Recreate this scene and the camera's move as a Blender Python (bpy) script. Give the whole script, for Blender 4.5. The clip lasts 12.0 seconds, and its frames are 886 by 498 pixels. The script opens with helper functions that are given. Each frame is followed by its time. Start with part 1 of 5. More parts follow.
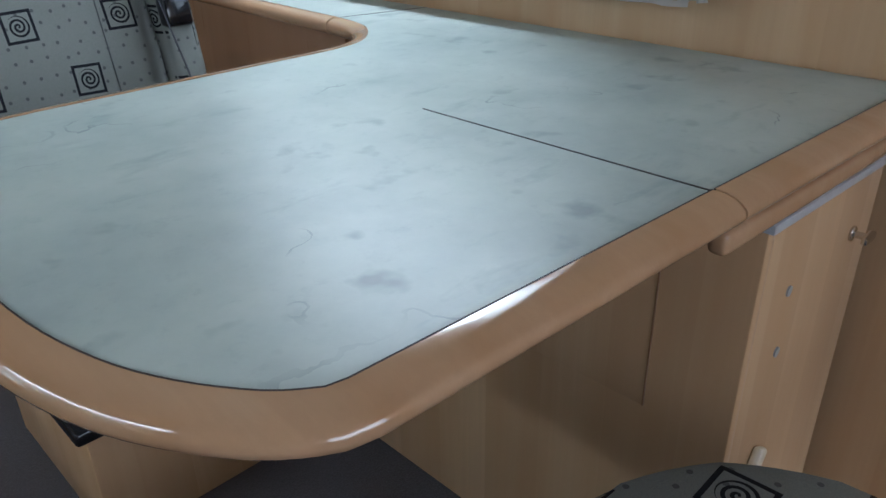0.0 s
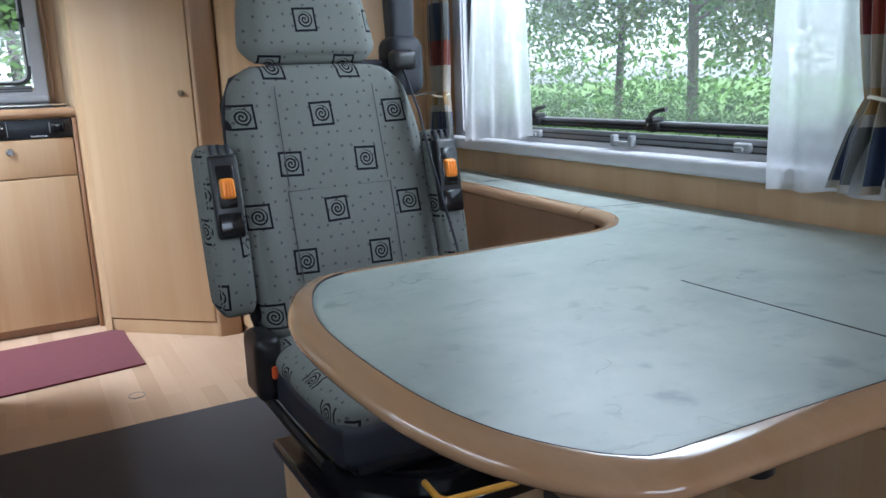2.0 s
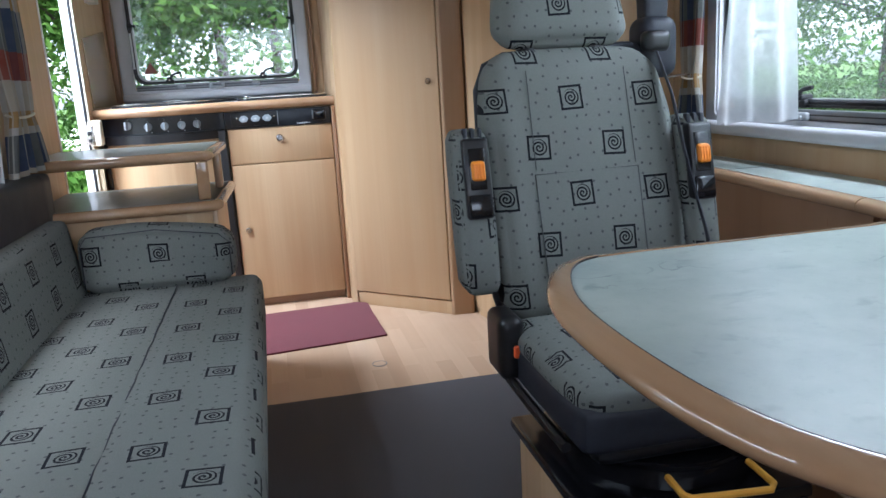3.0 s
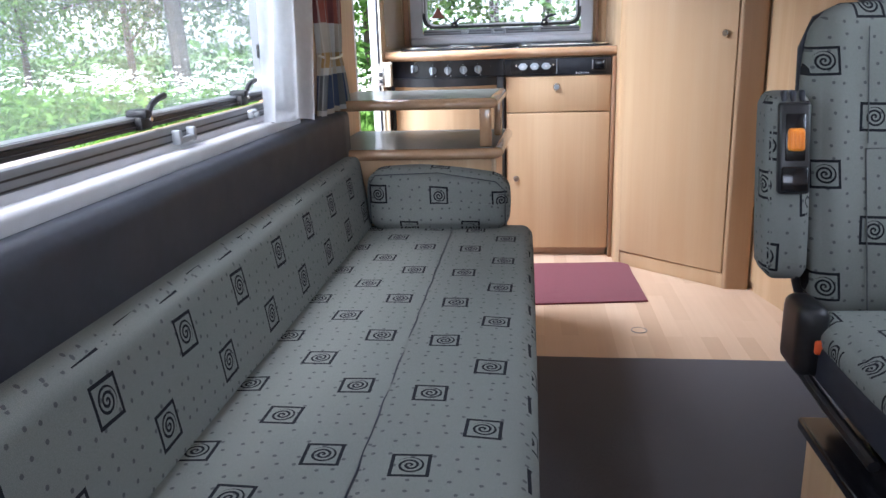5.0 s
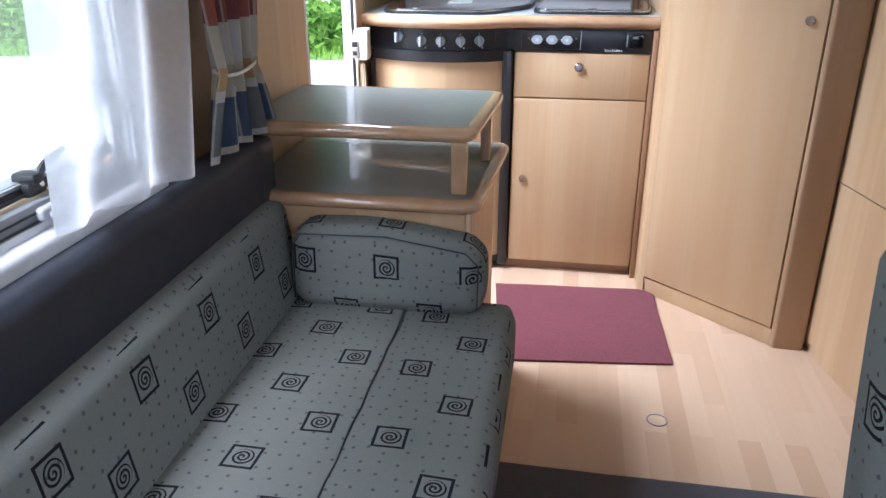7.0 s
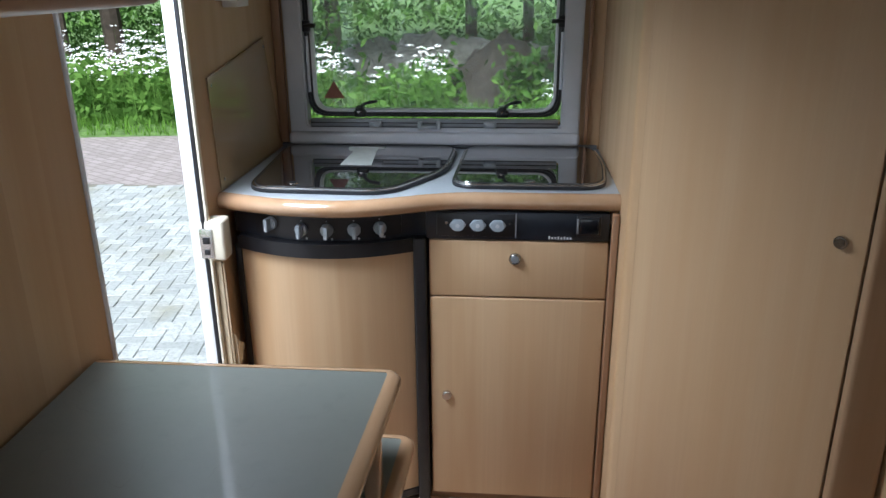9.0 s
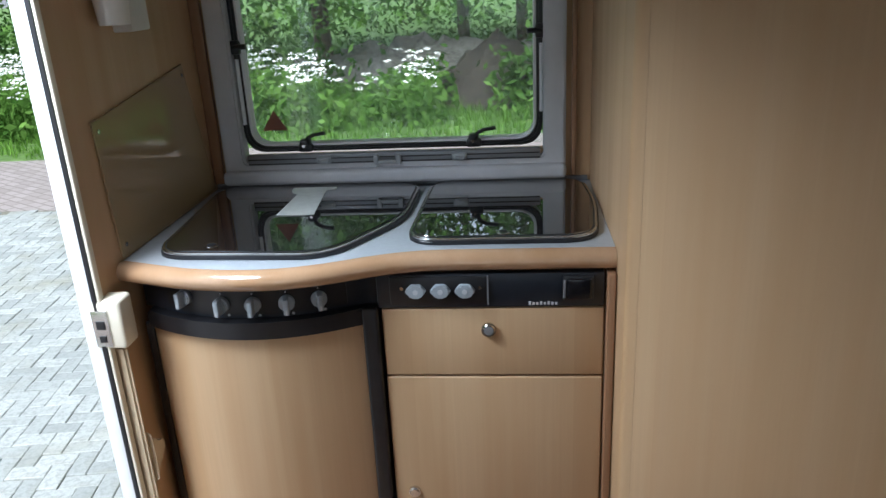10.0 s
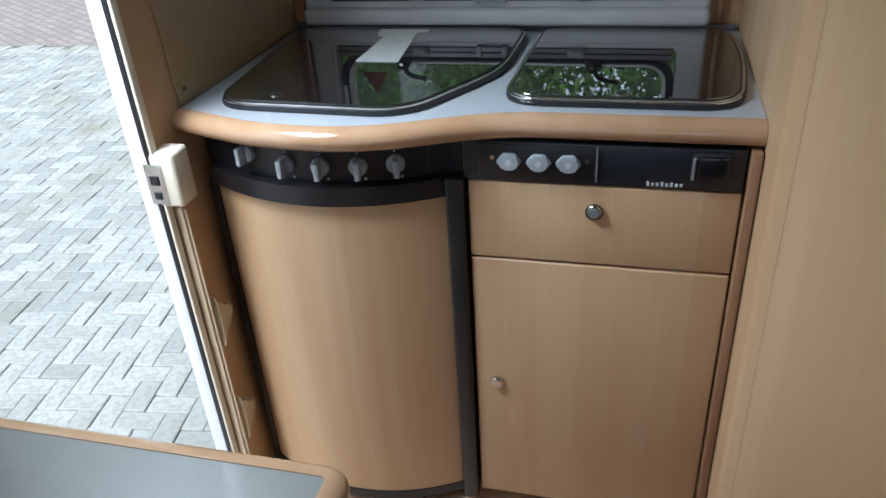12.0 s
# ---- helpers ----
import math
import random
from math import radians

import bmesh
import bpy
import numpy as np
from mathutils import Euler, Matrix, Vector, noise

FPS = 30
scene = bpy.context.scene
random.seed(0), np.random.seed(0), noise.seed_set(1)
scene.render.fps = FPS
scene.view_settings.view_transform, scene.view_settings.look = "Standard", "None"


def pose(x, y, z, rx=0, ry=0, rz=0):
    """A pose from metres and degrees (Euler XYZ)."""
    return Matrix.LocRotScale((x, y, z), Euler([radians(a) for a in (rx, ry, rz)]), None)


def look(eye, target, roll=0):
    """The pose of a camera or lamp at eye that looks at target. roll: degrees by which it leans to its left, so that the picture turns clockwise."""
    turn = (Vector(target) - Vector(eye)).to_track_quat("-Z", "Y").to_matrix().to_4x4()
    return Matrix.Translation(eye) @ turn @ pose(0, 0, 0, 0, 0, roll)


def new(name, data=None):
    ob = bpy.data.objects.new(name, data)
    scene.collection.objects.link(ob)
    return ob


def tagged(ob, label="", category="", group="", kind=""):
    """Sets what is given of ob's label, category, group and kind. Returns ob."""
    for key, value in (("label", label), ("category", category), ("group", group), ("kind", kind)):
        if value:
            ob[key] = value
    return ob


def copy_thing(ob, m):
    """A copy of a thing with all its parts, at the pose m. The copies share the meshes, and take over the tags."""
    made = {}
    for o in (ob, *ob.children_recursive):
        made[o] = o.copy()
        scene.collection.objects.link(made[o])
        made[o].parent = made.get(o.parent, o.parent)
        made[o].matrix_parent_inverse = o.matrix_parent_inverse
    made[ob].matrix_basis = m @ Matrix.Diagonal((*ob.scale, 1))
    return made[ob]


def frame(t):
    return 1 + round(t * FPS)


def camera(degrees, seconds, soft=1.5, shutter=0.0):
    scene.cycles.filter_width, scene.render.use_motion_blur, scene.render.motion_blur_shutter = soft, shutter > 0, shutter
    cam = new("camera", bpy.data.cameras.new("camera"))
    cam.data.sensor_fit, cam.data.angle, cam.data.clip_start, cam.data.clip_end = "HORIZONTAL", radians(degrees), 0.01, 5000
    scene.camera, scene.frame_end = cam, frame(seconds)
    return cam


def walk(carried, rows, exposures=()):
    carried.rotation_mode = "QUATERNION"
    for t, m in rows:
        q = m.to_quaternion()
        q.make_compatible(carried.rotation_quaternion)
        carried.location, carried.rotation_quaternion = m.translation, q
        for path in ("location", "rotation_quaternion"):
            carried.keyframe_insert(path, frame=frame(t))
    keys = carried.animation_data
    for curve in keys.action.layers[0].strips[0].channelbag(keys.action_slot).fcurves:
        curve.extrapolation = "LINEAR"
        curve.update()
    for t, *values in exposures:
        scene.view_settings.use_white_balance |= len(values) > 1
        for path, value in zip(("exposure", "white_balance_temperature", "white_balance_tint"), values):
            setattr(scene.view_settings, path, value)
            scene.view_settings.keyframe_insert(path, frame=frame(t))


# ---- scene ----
cam = camera(60.7, 12.0)
PATH = [
    (0, (-0.075, 0.494, 0.975), (1.168, 1.767, 0.063), -1.0),
    (0.5, (-0.185, 0.383, 0.989), (0.974, 1.837, 0.251), -4.3),
    (1, (-0.237, 0.364, 0.991), (0.854, 1.942, 0.426), -3.5),
    (1.5, (-0.257, 0.378, 0.999), (0.774, 2.031, 0.548), -2.9),
    (2, (-0.27, 0.398, 1.002), (0.681, 2.102, 0.566), -2.0),
    (2.5, (-0.297, 0.412, 1.005), (0.467, 2.213, 0.586), -2.2),
    (3, (-0.322, 0.414, 0.996), (0.091, 2.321, 0.555), -3.3),
    (3.5, (-0.345, 0.398, 0.983), (-0.181, 2.34, 0.536), -3.3),
    (3.7, (-0.357, 0.396, 0.968), (-0.265, 2.343, 0.519), -2.8),
    (5.3, (-0.401, 0.547, 1.01), (-0.644, 2.452, 0.453), -1.9),
    (5.5, (-0.387, 0.617, 1.006), (-0.609, 2.523, 0.442), -1.8),
    (6, (-0.345, 0.855, 1.002), (-0.6, 2.751, 0.42), -1.5),
    (6.5, (-0.304, 1.034, 1.067), (-0.608, 2.914, 0.456), -1.4),
    (7, (-0.304, 1.23, 1.214), (-0.612, 3.047, 0.436), -0.1),
    (7.5, (-0.309, 1.386, 1.353), (-0.541, 3.195, 0.533), 0.1),
    (7.7, (-0.302, 1.481, 1.396), (-0.519, 3.309, 0.614), 0.1),
    (9.3, (-0.302, 2.187, 1.469), (-0.441, 4.065, 0.793), -1.1),
    (9.5, (-0.291, 2.249, 1.472), (-0.407, 4.129, 0.801), -1.3),
    (10, (-0.231, 2.497, 1.475), (-0.414, 4.367, 0.79), -2.9),
    (10.5, (-0.181, 2.68, 1.466), (-0.65, 4.476, 0.719), -3.1),
    (11, (-0.172, 2.74, 1.452), (-0.663, 4.485, 0.607), -2.9),
    (11.5, (-0.196, 2.744, 1.432), (-0.683, 4.451, 0.511), -2.9),
    (12, (-0.227, 2.737, 1.404), (-0.693, 4.393, 0.383), -3.9),
]
EXPO = [(0.0, 2.1, 5450, 9), (1.5, 2.0, 5500, 10), (2.5, 1.9, 5400, 10), (3.5, 2.05, 5450, 12), (5.5, 2.25, 5550, 16), (7.7, 2.05, 5450, 15), (9.3, 0.92, 5650, 9), (12.0, 0.90, 5600, 8)]
walk(cam, [(t, look(eye, target, roll)) for t, eye, target, roll in PATH], EXPO)

# ---------- world and sun ----------
world = bpy.data.worlds.new("world")
scene.world = world
world.use_nodes = True
wn = world.node_tree
sky = wn.nodes.new("ShaderNodeTexSky")
sky.sky_type = "NISHITA"
sky.sun_disc = False
sky.sun_elevation = radians(52)
sky.sun_rotation = radians(185)
sky.air_density, sky.dust_density, sky.ozone_density = 1.0, 1.5, 1.0
veil = wn.nodes.new("ShaderNodeHueSaturation")  # a thin white cloud cover takes most of the blue away
veil.inputs["Saturation"].default_value = 0.25
wn.links.new(sky.outputs[0], veil.inputs["Color"])
wn.links.new(veil.outputs[0], wn.nodes["Background"].inputs[0])
wn.nodes["Background"].inputs[1].default_value = 0.15
sun = new("sun", bpy.data.lights.new("sun", "SUN"))
sun.data.energy, sun.data.angle, sun.data.color = 3.8, radians(40), (1.0, 0.96, 0.9)
sun.matrix_world = look((0, 0, 0), (0.05, 0.6, -0.8))


def sky_lamp(name, eye, target, w, h, watts, spread=180):
    """Skylight that enters through a window's opening."""
    d = bpy.data.lights.new(name, "AREA")
    d.shape, d.size, d.size_y, d.energy, d.color = "RECTANGLE", w, h, watts, (0.93, 0.98, 1.0)
    d.spread = radians(spread)
    ob = new(name, d)
    ob.matrix_world = look(eye, target)
    return ob


# ---------- materials ----------
MATS = {}


class Nodes:
    """Short hand for a node material."""

    def __init__(self, name):
        self.m = bpy.data.materials.new(name)
        self.m.use_nodes = True
        self.t = self.m.node_tree
        self.b = self.t.nodes["Principled BSDF"]
        MATS[name] = self.m

    def n(self, kind, **kw):
        node = self.t.nodes.new("ShaderNode" + kind)
        for k, v in kw.items():
            node.inputs[k].default_value = v
        return node

    def link(self, a, b):
        self.t.links.new(a, b)

    def set(self, **kw):
        for k, v in kw.items():
            self.b.inputs[k.replace("_", " ")].default_value = v

    def coords(self, scale, out="Object", rot=(0, 0, 0), loc=(0, 0, 0)):
        tc = self.n("TexCoord")
        mp = self.n("Mapping")
        mp.inputs["Scale"].default_value = scale
        mp.inputs["Rotation"].default_value = rot
        mp.inputs["Location"].default_value = loc
        self.link(tc.outputs[out], mp.inputs["Vector"])
        return mp.outputs[0]

    def noise(self, vec, scale=1.0, detail=4.0, rough=0.55):
        nd = self.n("TexNoise", Scale=scale, Detail=detail, Roughness=rough)
        self.link(vec, nd.inputs["Vector"])
        return nd.outputs["Fac"]

    def ramp(self, fac, stops, mode="LINEAR"):
        r = self.n("ValToRGB")
        r.color_ramp.interpolation = mode
        el = r.color_ramp.elements
        while len(el) < len(stops):
            el.new(0.5)
        for e, (p, c) in zip(el, stops):
            e.position = p
            e.color = (*c, 1)
        self.link(fac, r.inputs[0])
        return r.outputs[0]

    def mix(self, fac, a, b, mode="MIX"):
        m = self.n("Mix")
        m.data_type, m.blend_type = "RGBA", mode
        for v, k in ((fac, 0), (a, 6), (b, 7)):
            if isinstance(v, (int, float)):
                m.inputs[k].default_value = v
            elif isinstance(v, tuple):
                m.inputs[k].default_value = (*v, 1)
            else:
                self.link(v, m.inputs[k])
        return m.outputs[2]

    def math(self, op, a, b=0.0, c=0.0):
        m = self.n("Math")
        m.operation = op
        for v, k in ((a, 0), (b, 1), (c, 2)):
            if isinstance(v, (int, float)):
                m.inputs[k].default_value = v
            else:
                self.link(v, m.inputs[k])
        return m.outputs[0]

    def bump(self, h, strength=0.2, dist=0.002):
        b = self.n("Bump", Strength=strength, Distance=dist)
        self.link(h, b.inputs["Height"])
        self.link(b.outputs[0], self.b.inputs["Normal"])

    def color(self, c):
        self.link(c, self.b.inputs["Base Color"])
        return self.m


def plain(name, col, rough=0.5, metal=0.0, vary=0.12, scale=30.0, bump=0.0):
    k = Nodes(name)
    v = k.coords((1, 1, 1))
    f = k.noise(v, scale, 5)
    lo, hi = tuple(c * (1 - vary) for c in col), tuple(min(1, c * (1 + vary)) for c in col)
    k.color(k.ramp(f, [(0.3, lo), (0.7, hi)]))
    k.set(Roughness=rough, Metallic=metal)
    r = k.noise(v, scale * 0.2, 3)
    k.link(k.math("MULTIPLY_ADD", r, 0.2, rough - 0.1), k.b.inputs["Roughness"])
    if bump:
        k.bump(k.noise(v, scale * 12, 2), bump, 0.001)
    return k.m


def wood(name, base, axis="z", rough=0.38, band=0.085, tone=0.10):
    """Beech foil: fine grain along one axis and lamellae of slightly different tone."""
    k = Nodes(name)
    s = {"z": (170, 170, 3.5), "y": (170, 3.5, 170), "x": (3.5, 170, 170)}[axis]
    g = k.noise(k.coords(s), 1.0, 6, 0.6)
    s2 = {"z": (9, 9, 0.5), "y": (9, 0.5, 9), "x": (0.5, 9, 9)}[axis]
    cloud = k.noise(k.coords(s2), 1.0, 3)
    tc = k.n("TexCoord")
    sep = k.n("SeparateXYZ")
    k.link(tc.outputs["Object"], sep.inputs[0])
    across = {"z": (0, 1), "y": (0, 2), "x": (1, 2)}[axis]
    u = k.math("ADD", sep.outputs[across[0]], k.math("MULTIPLY", sep.outputs[across[1]], 0.83))
    cell = k.math("FLOOR", k.math("DIVIDE", u, band))
    wh = k.n("TexWhiteNoise")
    wh.noise_dimensions = "1D"
    k.link(cell, wh.inputs["W"])
    lo = tuple(c * 0.93 for c in base)
    hi = tuple(min(1, c * 1.05) for c in base)
    c = k.ramp(g, [(0.25, lo), (0.75, hi)])
    c = k.mix(k.math("MULTIPLY", wh.outputs[0], tone * 5.0), c, (base[0] * 0.68, base[1] * 0.60, base[2] * 0.52))
    wide = k.noise(k.coords(tuple(1.9 * x for x in s2), loc=(0.37, 0.21, 0.6)), 1.0, 2)
    c = k.mix(k.ramp(wide, [(0.36, (0, 0, 0)), (0.68, (0.75, 0.75, 0.75))]), c, (base[0] * 0.80, base[1] * 0.72, base[2] * 0.62))
    c = k.mix(k.math("MULTIPLY", cloud, 0.22), c, (base[0] * 1.15, base[1] * 1.0, base[2] * 0.85))
    k.color(c)
    k.link(k.math("MULTIPLY_ADD", g, 0.15, rough - 0.07), k.b.inputs["Roughness"])
    k.bump(g, 0.05, 0.0005)
    return k.m


BEECH = (0.55, 0.385, 0.228)
wood("beech", BEECH, "z", 0.45)
wood("beech_y", BEECH, "y")
wood("beech_edge", (0.43, 0.275, 0.165), "y", 0.13, 0.3, 0.03)
wood("beech_trim", (0.31, 0.18, 0.105), "z", 0.3, 0.3, 0.05)
# post colour is darkened for its face turned from the light
wood("beech_post_shaded", (0.40, 0.258, 0.152), "z", 0.4, 0.3, 0.05)
wood("beech_pale", (0.56, 0.415, 0.275))
plain("vinyl_dark", (0.017, 0.020, 0.030), 0.55, 0, 0.15, 60, 0.15)
plain("seam_grey", (0.060, 0.067, 0.068), 0.9, 0, 0.2, 60)
plain("black_plastic", (0.012, 0.012, 0.014), 0.35, 0, 0.2, 40)
plain("black_gloss", (0.008, 0.008, 0.010), 0.15, 0, 0.2, 40)
plain("panel_blue_black", (0.012, 0.015, 0.022), 0.33, 0, 0.2, 40)
plain("grey_plastic", (0.30, 0.32, 0.34), 0.4, 0, 0.06, 20)
plain("rail_grey", (0.22, 0.23, 0.25), 0.35, 0.3, 0.06, 20)
plain("frame_white", (0.52, 0.53, 0.56), 0.4, 0, 0.05, 15)
plain("cream_plastic", (0.72, 0.67, 0.55), 0.4, 0, 0.05, 15)
plain("alu_white", (0.75, 0.77, 0.80), 0.35, 0, 0.05, 15)
plain("chrome", (0.62, 0.60, 0.57), 0.22, 1.0, 0.05, 40)
plain("steel", (0.46, 0.49, 0.53), 0.32, 0.25, 0.05, 90)
plain("knob_grey", (0.34, 0.38, 0.42), 0.35, 0.2, 0.08, 40)
plain("orange_plastic", (0.85, 0.28, 0.02), 0.4, 0, 0.05, 30)
plain("red_plastic", (0.80, 0.12, 0.03), 0.4, 0, 0.05, 30)
plain("yellow_plastic", (0.75, 0.38, 0.05), 0.4, 0, 0.05, 30)
plain("belt", (0.035, 0.037, 0.05), 0.7, 0, 0.15, 200)
plain("wall_beige", (0.44, 0.30, 0.165), 0.5, 0, 0.06, 8)
plain("pocket_cream", (0.50, 0.41, 0.28), 0.45, 0, 0.08, 20)
plain("cup_white", (0.66, 0.64, 0.60), 0.45, 0, 0.05, 15)
plain("ceiling_white", (0.48, 0.45, 0.40), 0.7, 0, 0.04, 8)
plain("print_grey", (0.5, 0.52, 0.54), 0.5, 0, 0.05, 30)
plain("tape_white", (0.55, 0.58, 0.56), 0.5, 0, 0.08, 60)
plain("sticker_red", (0.24, 0.075, 0.04), 0.4, 0, 0.08, 60)
plain("joint_dark", (0.035, 0.022, 0.02), 0.6, 0, 0.2, 60)
plain("bark", (0.10, 0.075, 0.055), 0.9, 0, 0.35, 14, 0.4)
plain("sand", (0.15, 0.145, 0.115), 0.95, 0, 0.25, 20, 0.3)
plain("earth", (0.036, 0.029, 0.023), 0.95, 0, 0.4, 5, 0.5)
plain("rubble", (0.27, 0.25, 0.225), 0.9, 0, 0.4, 9, 0.5)
plain("petal", (0.85, 0.86, 0.82), 0.6, 0, 0.05, 9)


def carpet(name, col, scale):
    k = Nodes(name)
    v = k.coords((1, 1, 1))
    f = k.noise(v, scale, 3, 0.7)
    b = k.noise(v, 7, 4)
    c = k.ramp(f, [(0.3, tuple(x * 0.6 for x in col)), (0.7, tuple(x * 1.4 for x in col))])
    k.color(k.mix(k.math("MULTIPLY", b, 0.35), c, tuple(x * 1.5 for x in col)))
    k.set(Roughness=0.95)
    k.b.inputs["Sheen Weight"].default_value = 0.15
    k.bump(f, 0.6, 0.003)


carpet("carpet_grey", (0.052, 0.047, 0.053), 260)
carpet("carpet_red", (0.125, 0.024, 0.034), 170)


def floor_vinyl():
    k = Nodes("floor_vinyl")
    v = k.coords((1, 1, 1), rot=(0, 0, radians(90)))
    br = k.n("TexBrick")
    br.offset, br.squash = 0.37, 1.0
    br.inputs["Scale"].default_value = 1.0
    br.inputs["Mortar Size"].default_value = 0.0
    br.inputs["Brick Width"].default_value = 0.42
    br.inputs["Row Height"].default_value = 0.058
    br.inputs["Color1"].default_value = (0.0, 0.0, 0.0, 1)
    br.inputs["Color2"].default_value = (1, 1, 1, 1)
    k.link(v, br.inputs["Vector"])
    tone = k.ramp(br.outputs["Color"], [(0.0, (0.47, 0.31, 0.195)), (0.5, (0.55, 0.38, 0.25)), (1.0, (0.63, 0.46, 0.32))])
    g = k.noise(k.coords((60, 2.0, 60)), 1.0, 5)
    k.color(k.mix(k.math("MULTIPLY", g, 0.5), tone, (0.44, 0.29, 0.19)))
    r = k.noise(k.coords((1, 1, 1)), 6, 4)
    k.link(k.math("MULTIPLY_ADD", r, 0.25, 0.25), k.b.inputs["Roughness"])


floor_vinyl()


def laminate(name, shade_mix=0.0):
    k = Nodes(name)
    v = k.coords((1, 1, 1))
    cloud = k.noise(v, 5.5, 7, 0.62)
    fine = k.noise(v, 45, 5, 0.7)
    c = k.ramp(cloud, [(0.28, (0.285, 0.335, 0.325)), (0.5, (0.36, 0.415, 0.388)), (0.72, (0.43, 0.48, 0.445))])
    c = k.mix(k.math("MULTIPLY", k.ramp(fine, [(0.56, (0, 0, 0)), (0.75, (1, 1, 1))]), 0.30), c, (0.20, 0.25, 0.27))
    warp = k.n("TexNoise", Scale=6.0, Detail=5.0)
    k.link(v, warp.inputs["Vector"])
    vv = k.n("VectorMath")
    vv.operation = "MULTIPLY_ADD"
    k.link(warp.outputs["Color"], vv.inputs[0])
    vv.inputs[1].default_value = (0.25, 0.25, 0.25)
    k.link(v, vv.inputs[2])
    vein = k.noise(vv.outputs[0], 4.5, 2, 0.5)
    line = k.math("LESS_THAN", k.math("ABSOLUTE", k.math("SUBTRACT", vein, 0.52)), 0.004)
    gate = k.ramp(k.noise(v, 9, 2), [(0.55, (0, 0, 0)), (0.66, (1, 1, 1))])
    c = k.mix(k.math("MULTIPLY", k.math("MULTIPLY", line, gate), 0.55), c, (0.10, 0.13, 0.15))
    smear = k.noise(k.coords((7, 20, 20), loc=(3.1, 0.4, 0)), 1.0, 4, 0.6)
    c = k.mix(k.ramp(smear, [(0.60, (0, 0, 0)), (0.72, (0.5, 0.5, 0.5))]), c, (0.19, 0.245, 0.25))
    blot = k.noise(k.coords((1, 1, 1), loc=(0.3, 1.7, 0)), 16, 3, 0.5)
    c = k.mix(k.ramp(blot, [(0.62, (0, 0, 0)), (0.73, (0.6, 0.6, 0.6))]), c, (0.15, 0.19, 0.20))
    # the second colour mixes shade into the laminate
    k.color(k.mix(shade_mix, c, (0.110, 0.108, 0.090)))
    k.set(Roughness=0.33)
    k.link(k.math("MULTIPLY_ADD", fine, 0.12, 0.33), k.b.inputs["Roughness"])
    k.bump(fine, 0.06, 0.0005)


laminate("laminate")
MATS["beech_edge"].node_tree.nodes["Principled BSDF"].inputs["Coat Weight"].default_value = 0.5
# shelves' copy of the table laminate; the shade there is put into its colour
laminate("laminate_gloss_shaded", 0.88)
MATS["laminate_gloss_shaded"].node_tree.nodes["Principled BSDF"].inputs["Coat Weight"].default_value = 0.25


def upholstery(name="upholstery"):
    """Grey-green woven cloth, printed with framed spirals in a staggered lattice and with small dots."""
    k = Nodes(name)
    tc = k.n("TexCoord")
    sep = k.n("SeparateXYZ")
    k.link(tc.outputs["UV"], sep.inputs[0])
    u, v = sep.outputs[0], sep.outputs[1]
    PU, PV = 0.183, 0.214

    def stamp(ou, ov, turn):
        a = k.math("MULTIPLY", k.math("SUBTRACT", k.math("FRACT", k.math("ADD", k.math("DIVIDE", u, PU), ou)), 0.5), PU)
        b = k.math("MULTIPLY", k.math("SUBTRACT", k.math("FRACT", k.math("ADD", k.math("DIVIDE", v, PV), ov)), 0.5), PV)
        a = k.math("ADD", a, k.math("MULTIPLY", b, turn))
        b = k.math("SUBTRACT", b, k.math("MULTIPLY", a, turn))
        box = k.math("MAXIMUM", k.math("ABSOLUTE", a), k.math("ABSOLUTE", b))
        sq = k.math("LESS_THAN", k.math("ABSOLUTE", k.math("SUBTRACT", box, 0.0250)), 0.0026)
        r = k.math("SQRT", k.math("ADD", k.math("MULTIPLY", a, a), k.math("MULTIPLY", b, b)))
        th = k.math("DIVIDE", k.math("ARCTAN2", b, a), 2 * math.pi)
        ph = k.math("FRACT", k.math("ADD", k.math("SUBTRACT", k.math("DIVIDE", r, 0.0078), th), 1.0))
        sp = k.math("MULTIPLY", k.math("LESS_THAN", ph, 0.50), k.math("LESS_THAN", r, 0.0190))
        return k.math("MAXIMUM", sq, sp)

    ink = k.math("MAXIMUM", stamp(0.0, 0.0, 0.03), stamp(0.5, 0.5, -0.03))
    vo = k.n("TexVoronoi", Scale=34.0, Randomness=0.45)
    vo.voronoi_dimensions = "2D"
    k.link(tc.outputs["UV"], vo.inputs["Vector"])
    dot = k.math("LESS_THAN", vo.outputs["Distance"], 0.105)
    weave = k.noise(k.coords((1, 1, 1)), 900, 2)
    cloud = k.noise(k.coords((1, 1, 1)), 9, 4)
    base = k.ramp(weave, [(0.3, (0.130, 0.138, 0.129)), (0.7, (0.192, 0.203, 0.187))])
    base = k.mix(k.math("MULTIPLY", cloud, 0.3), base, (0.160, 0.169, 0.157))
    base = k.mix(k.math("MULTIPLY", dot, 0.62), base, (0.025, 0.028, 0.035))
    k.color(k.mix(k.math("MULTIPLY", ink, 1.0), base, (0.008, 0.009, 0.013)))
    k.set(Roughness=0.92)
    k.b.inputs["Specular IOR Level"].default_value = 0.2
    crease = k.noise(k.coords((1, 1, 1)), 14, 3)
    k.bump(k.math("ADD", k.math("MULTIPLY", weave, 0.15), crease), 0.25, 0.004)


upholstery()


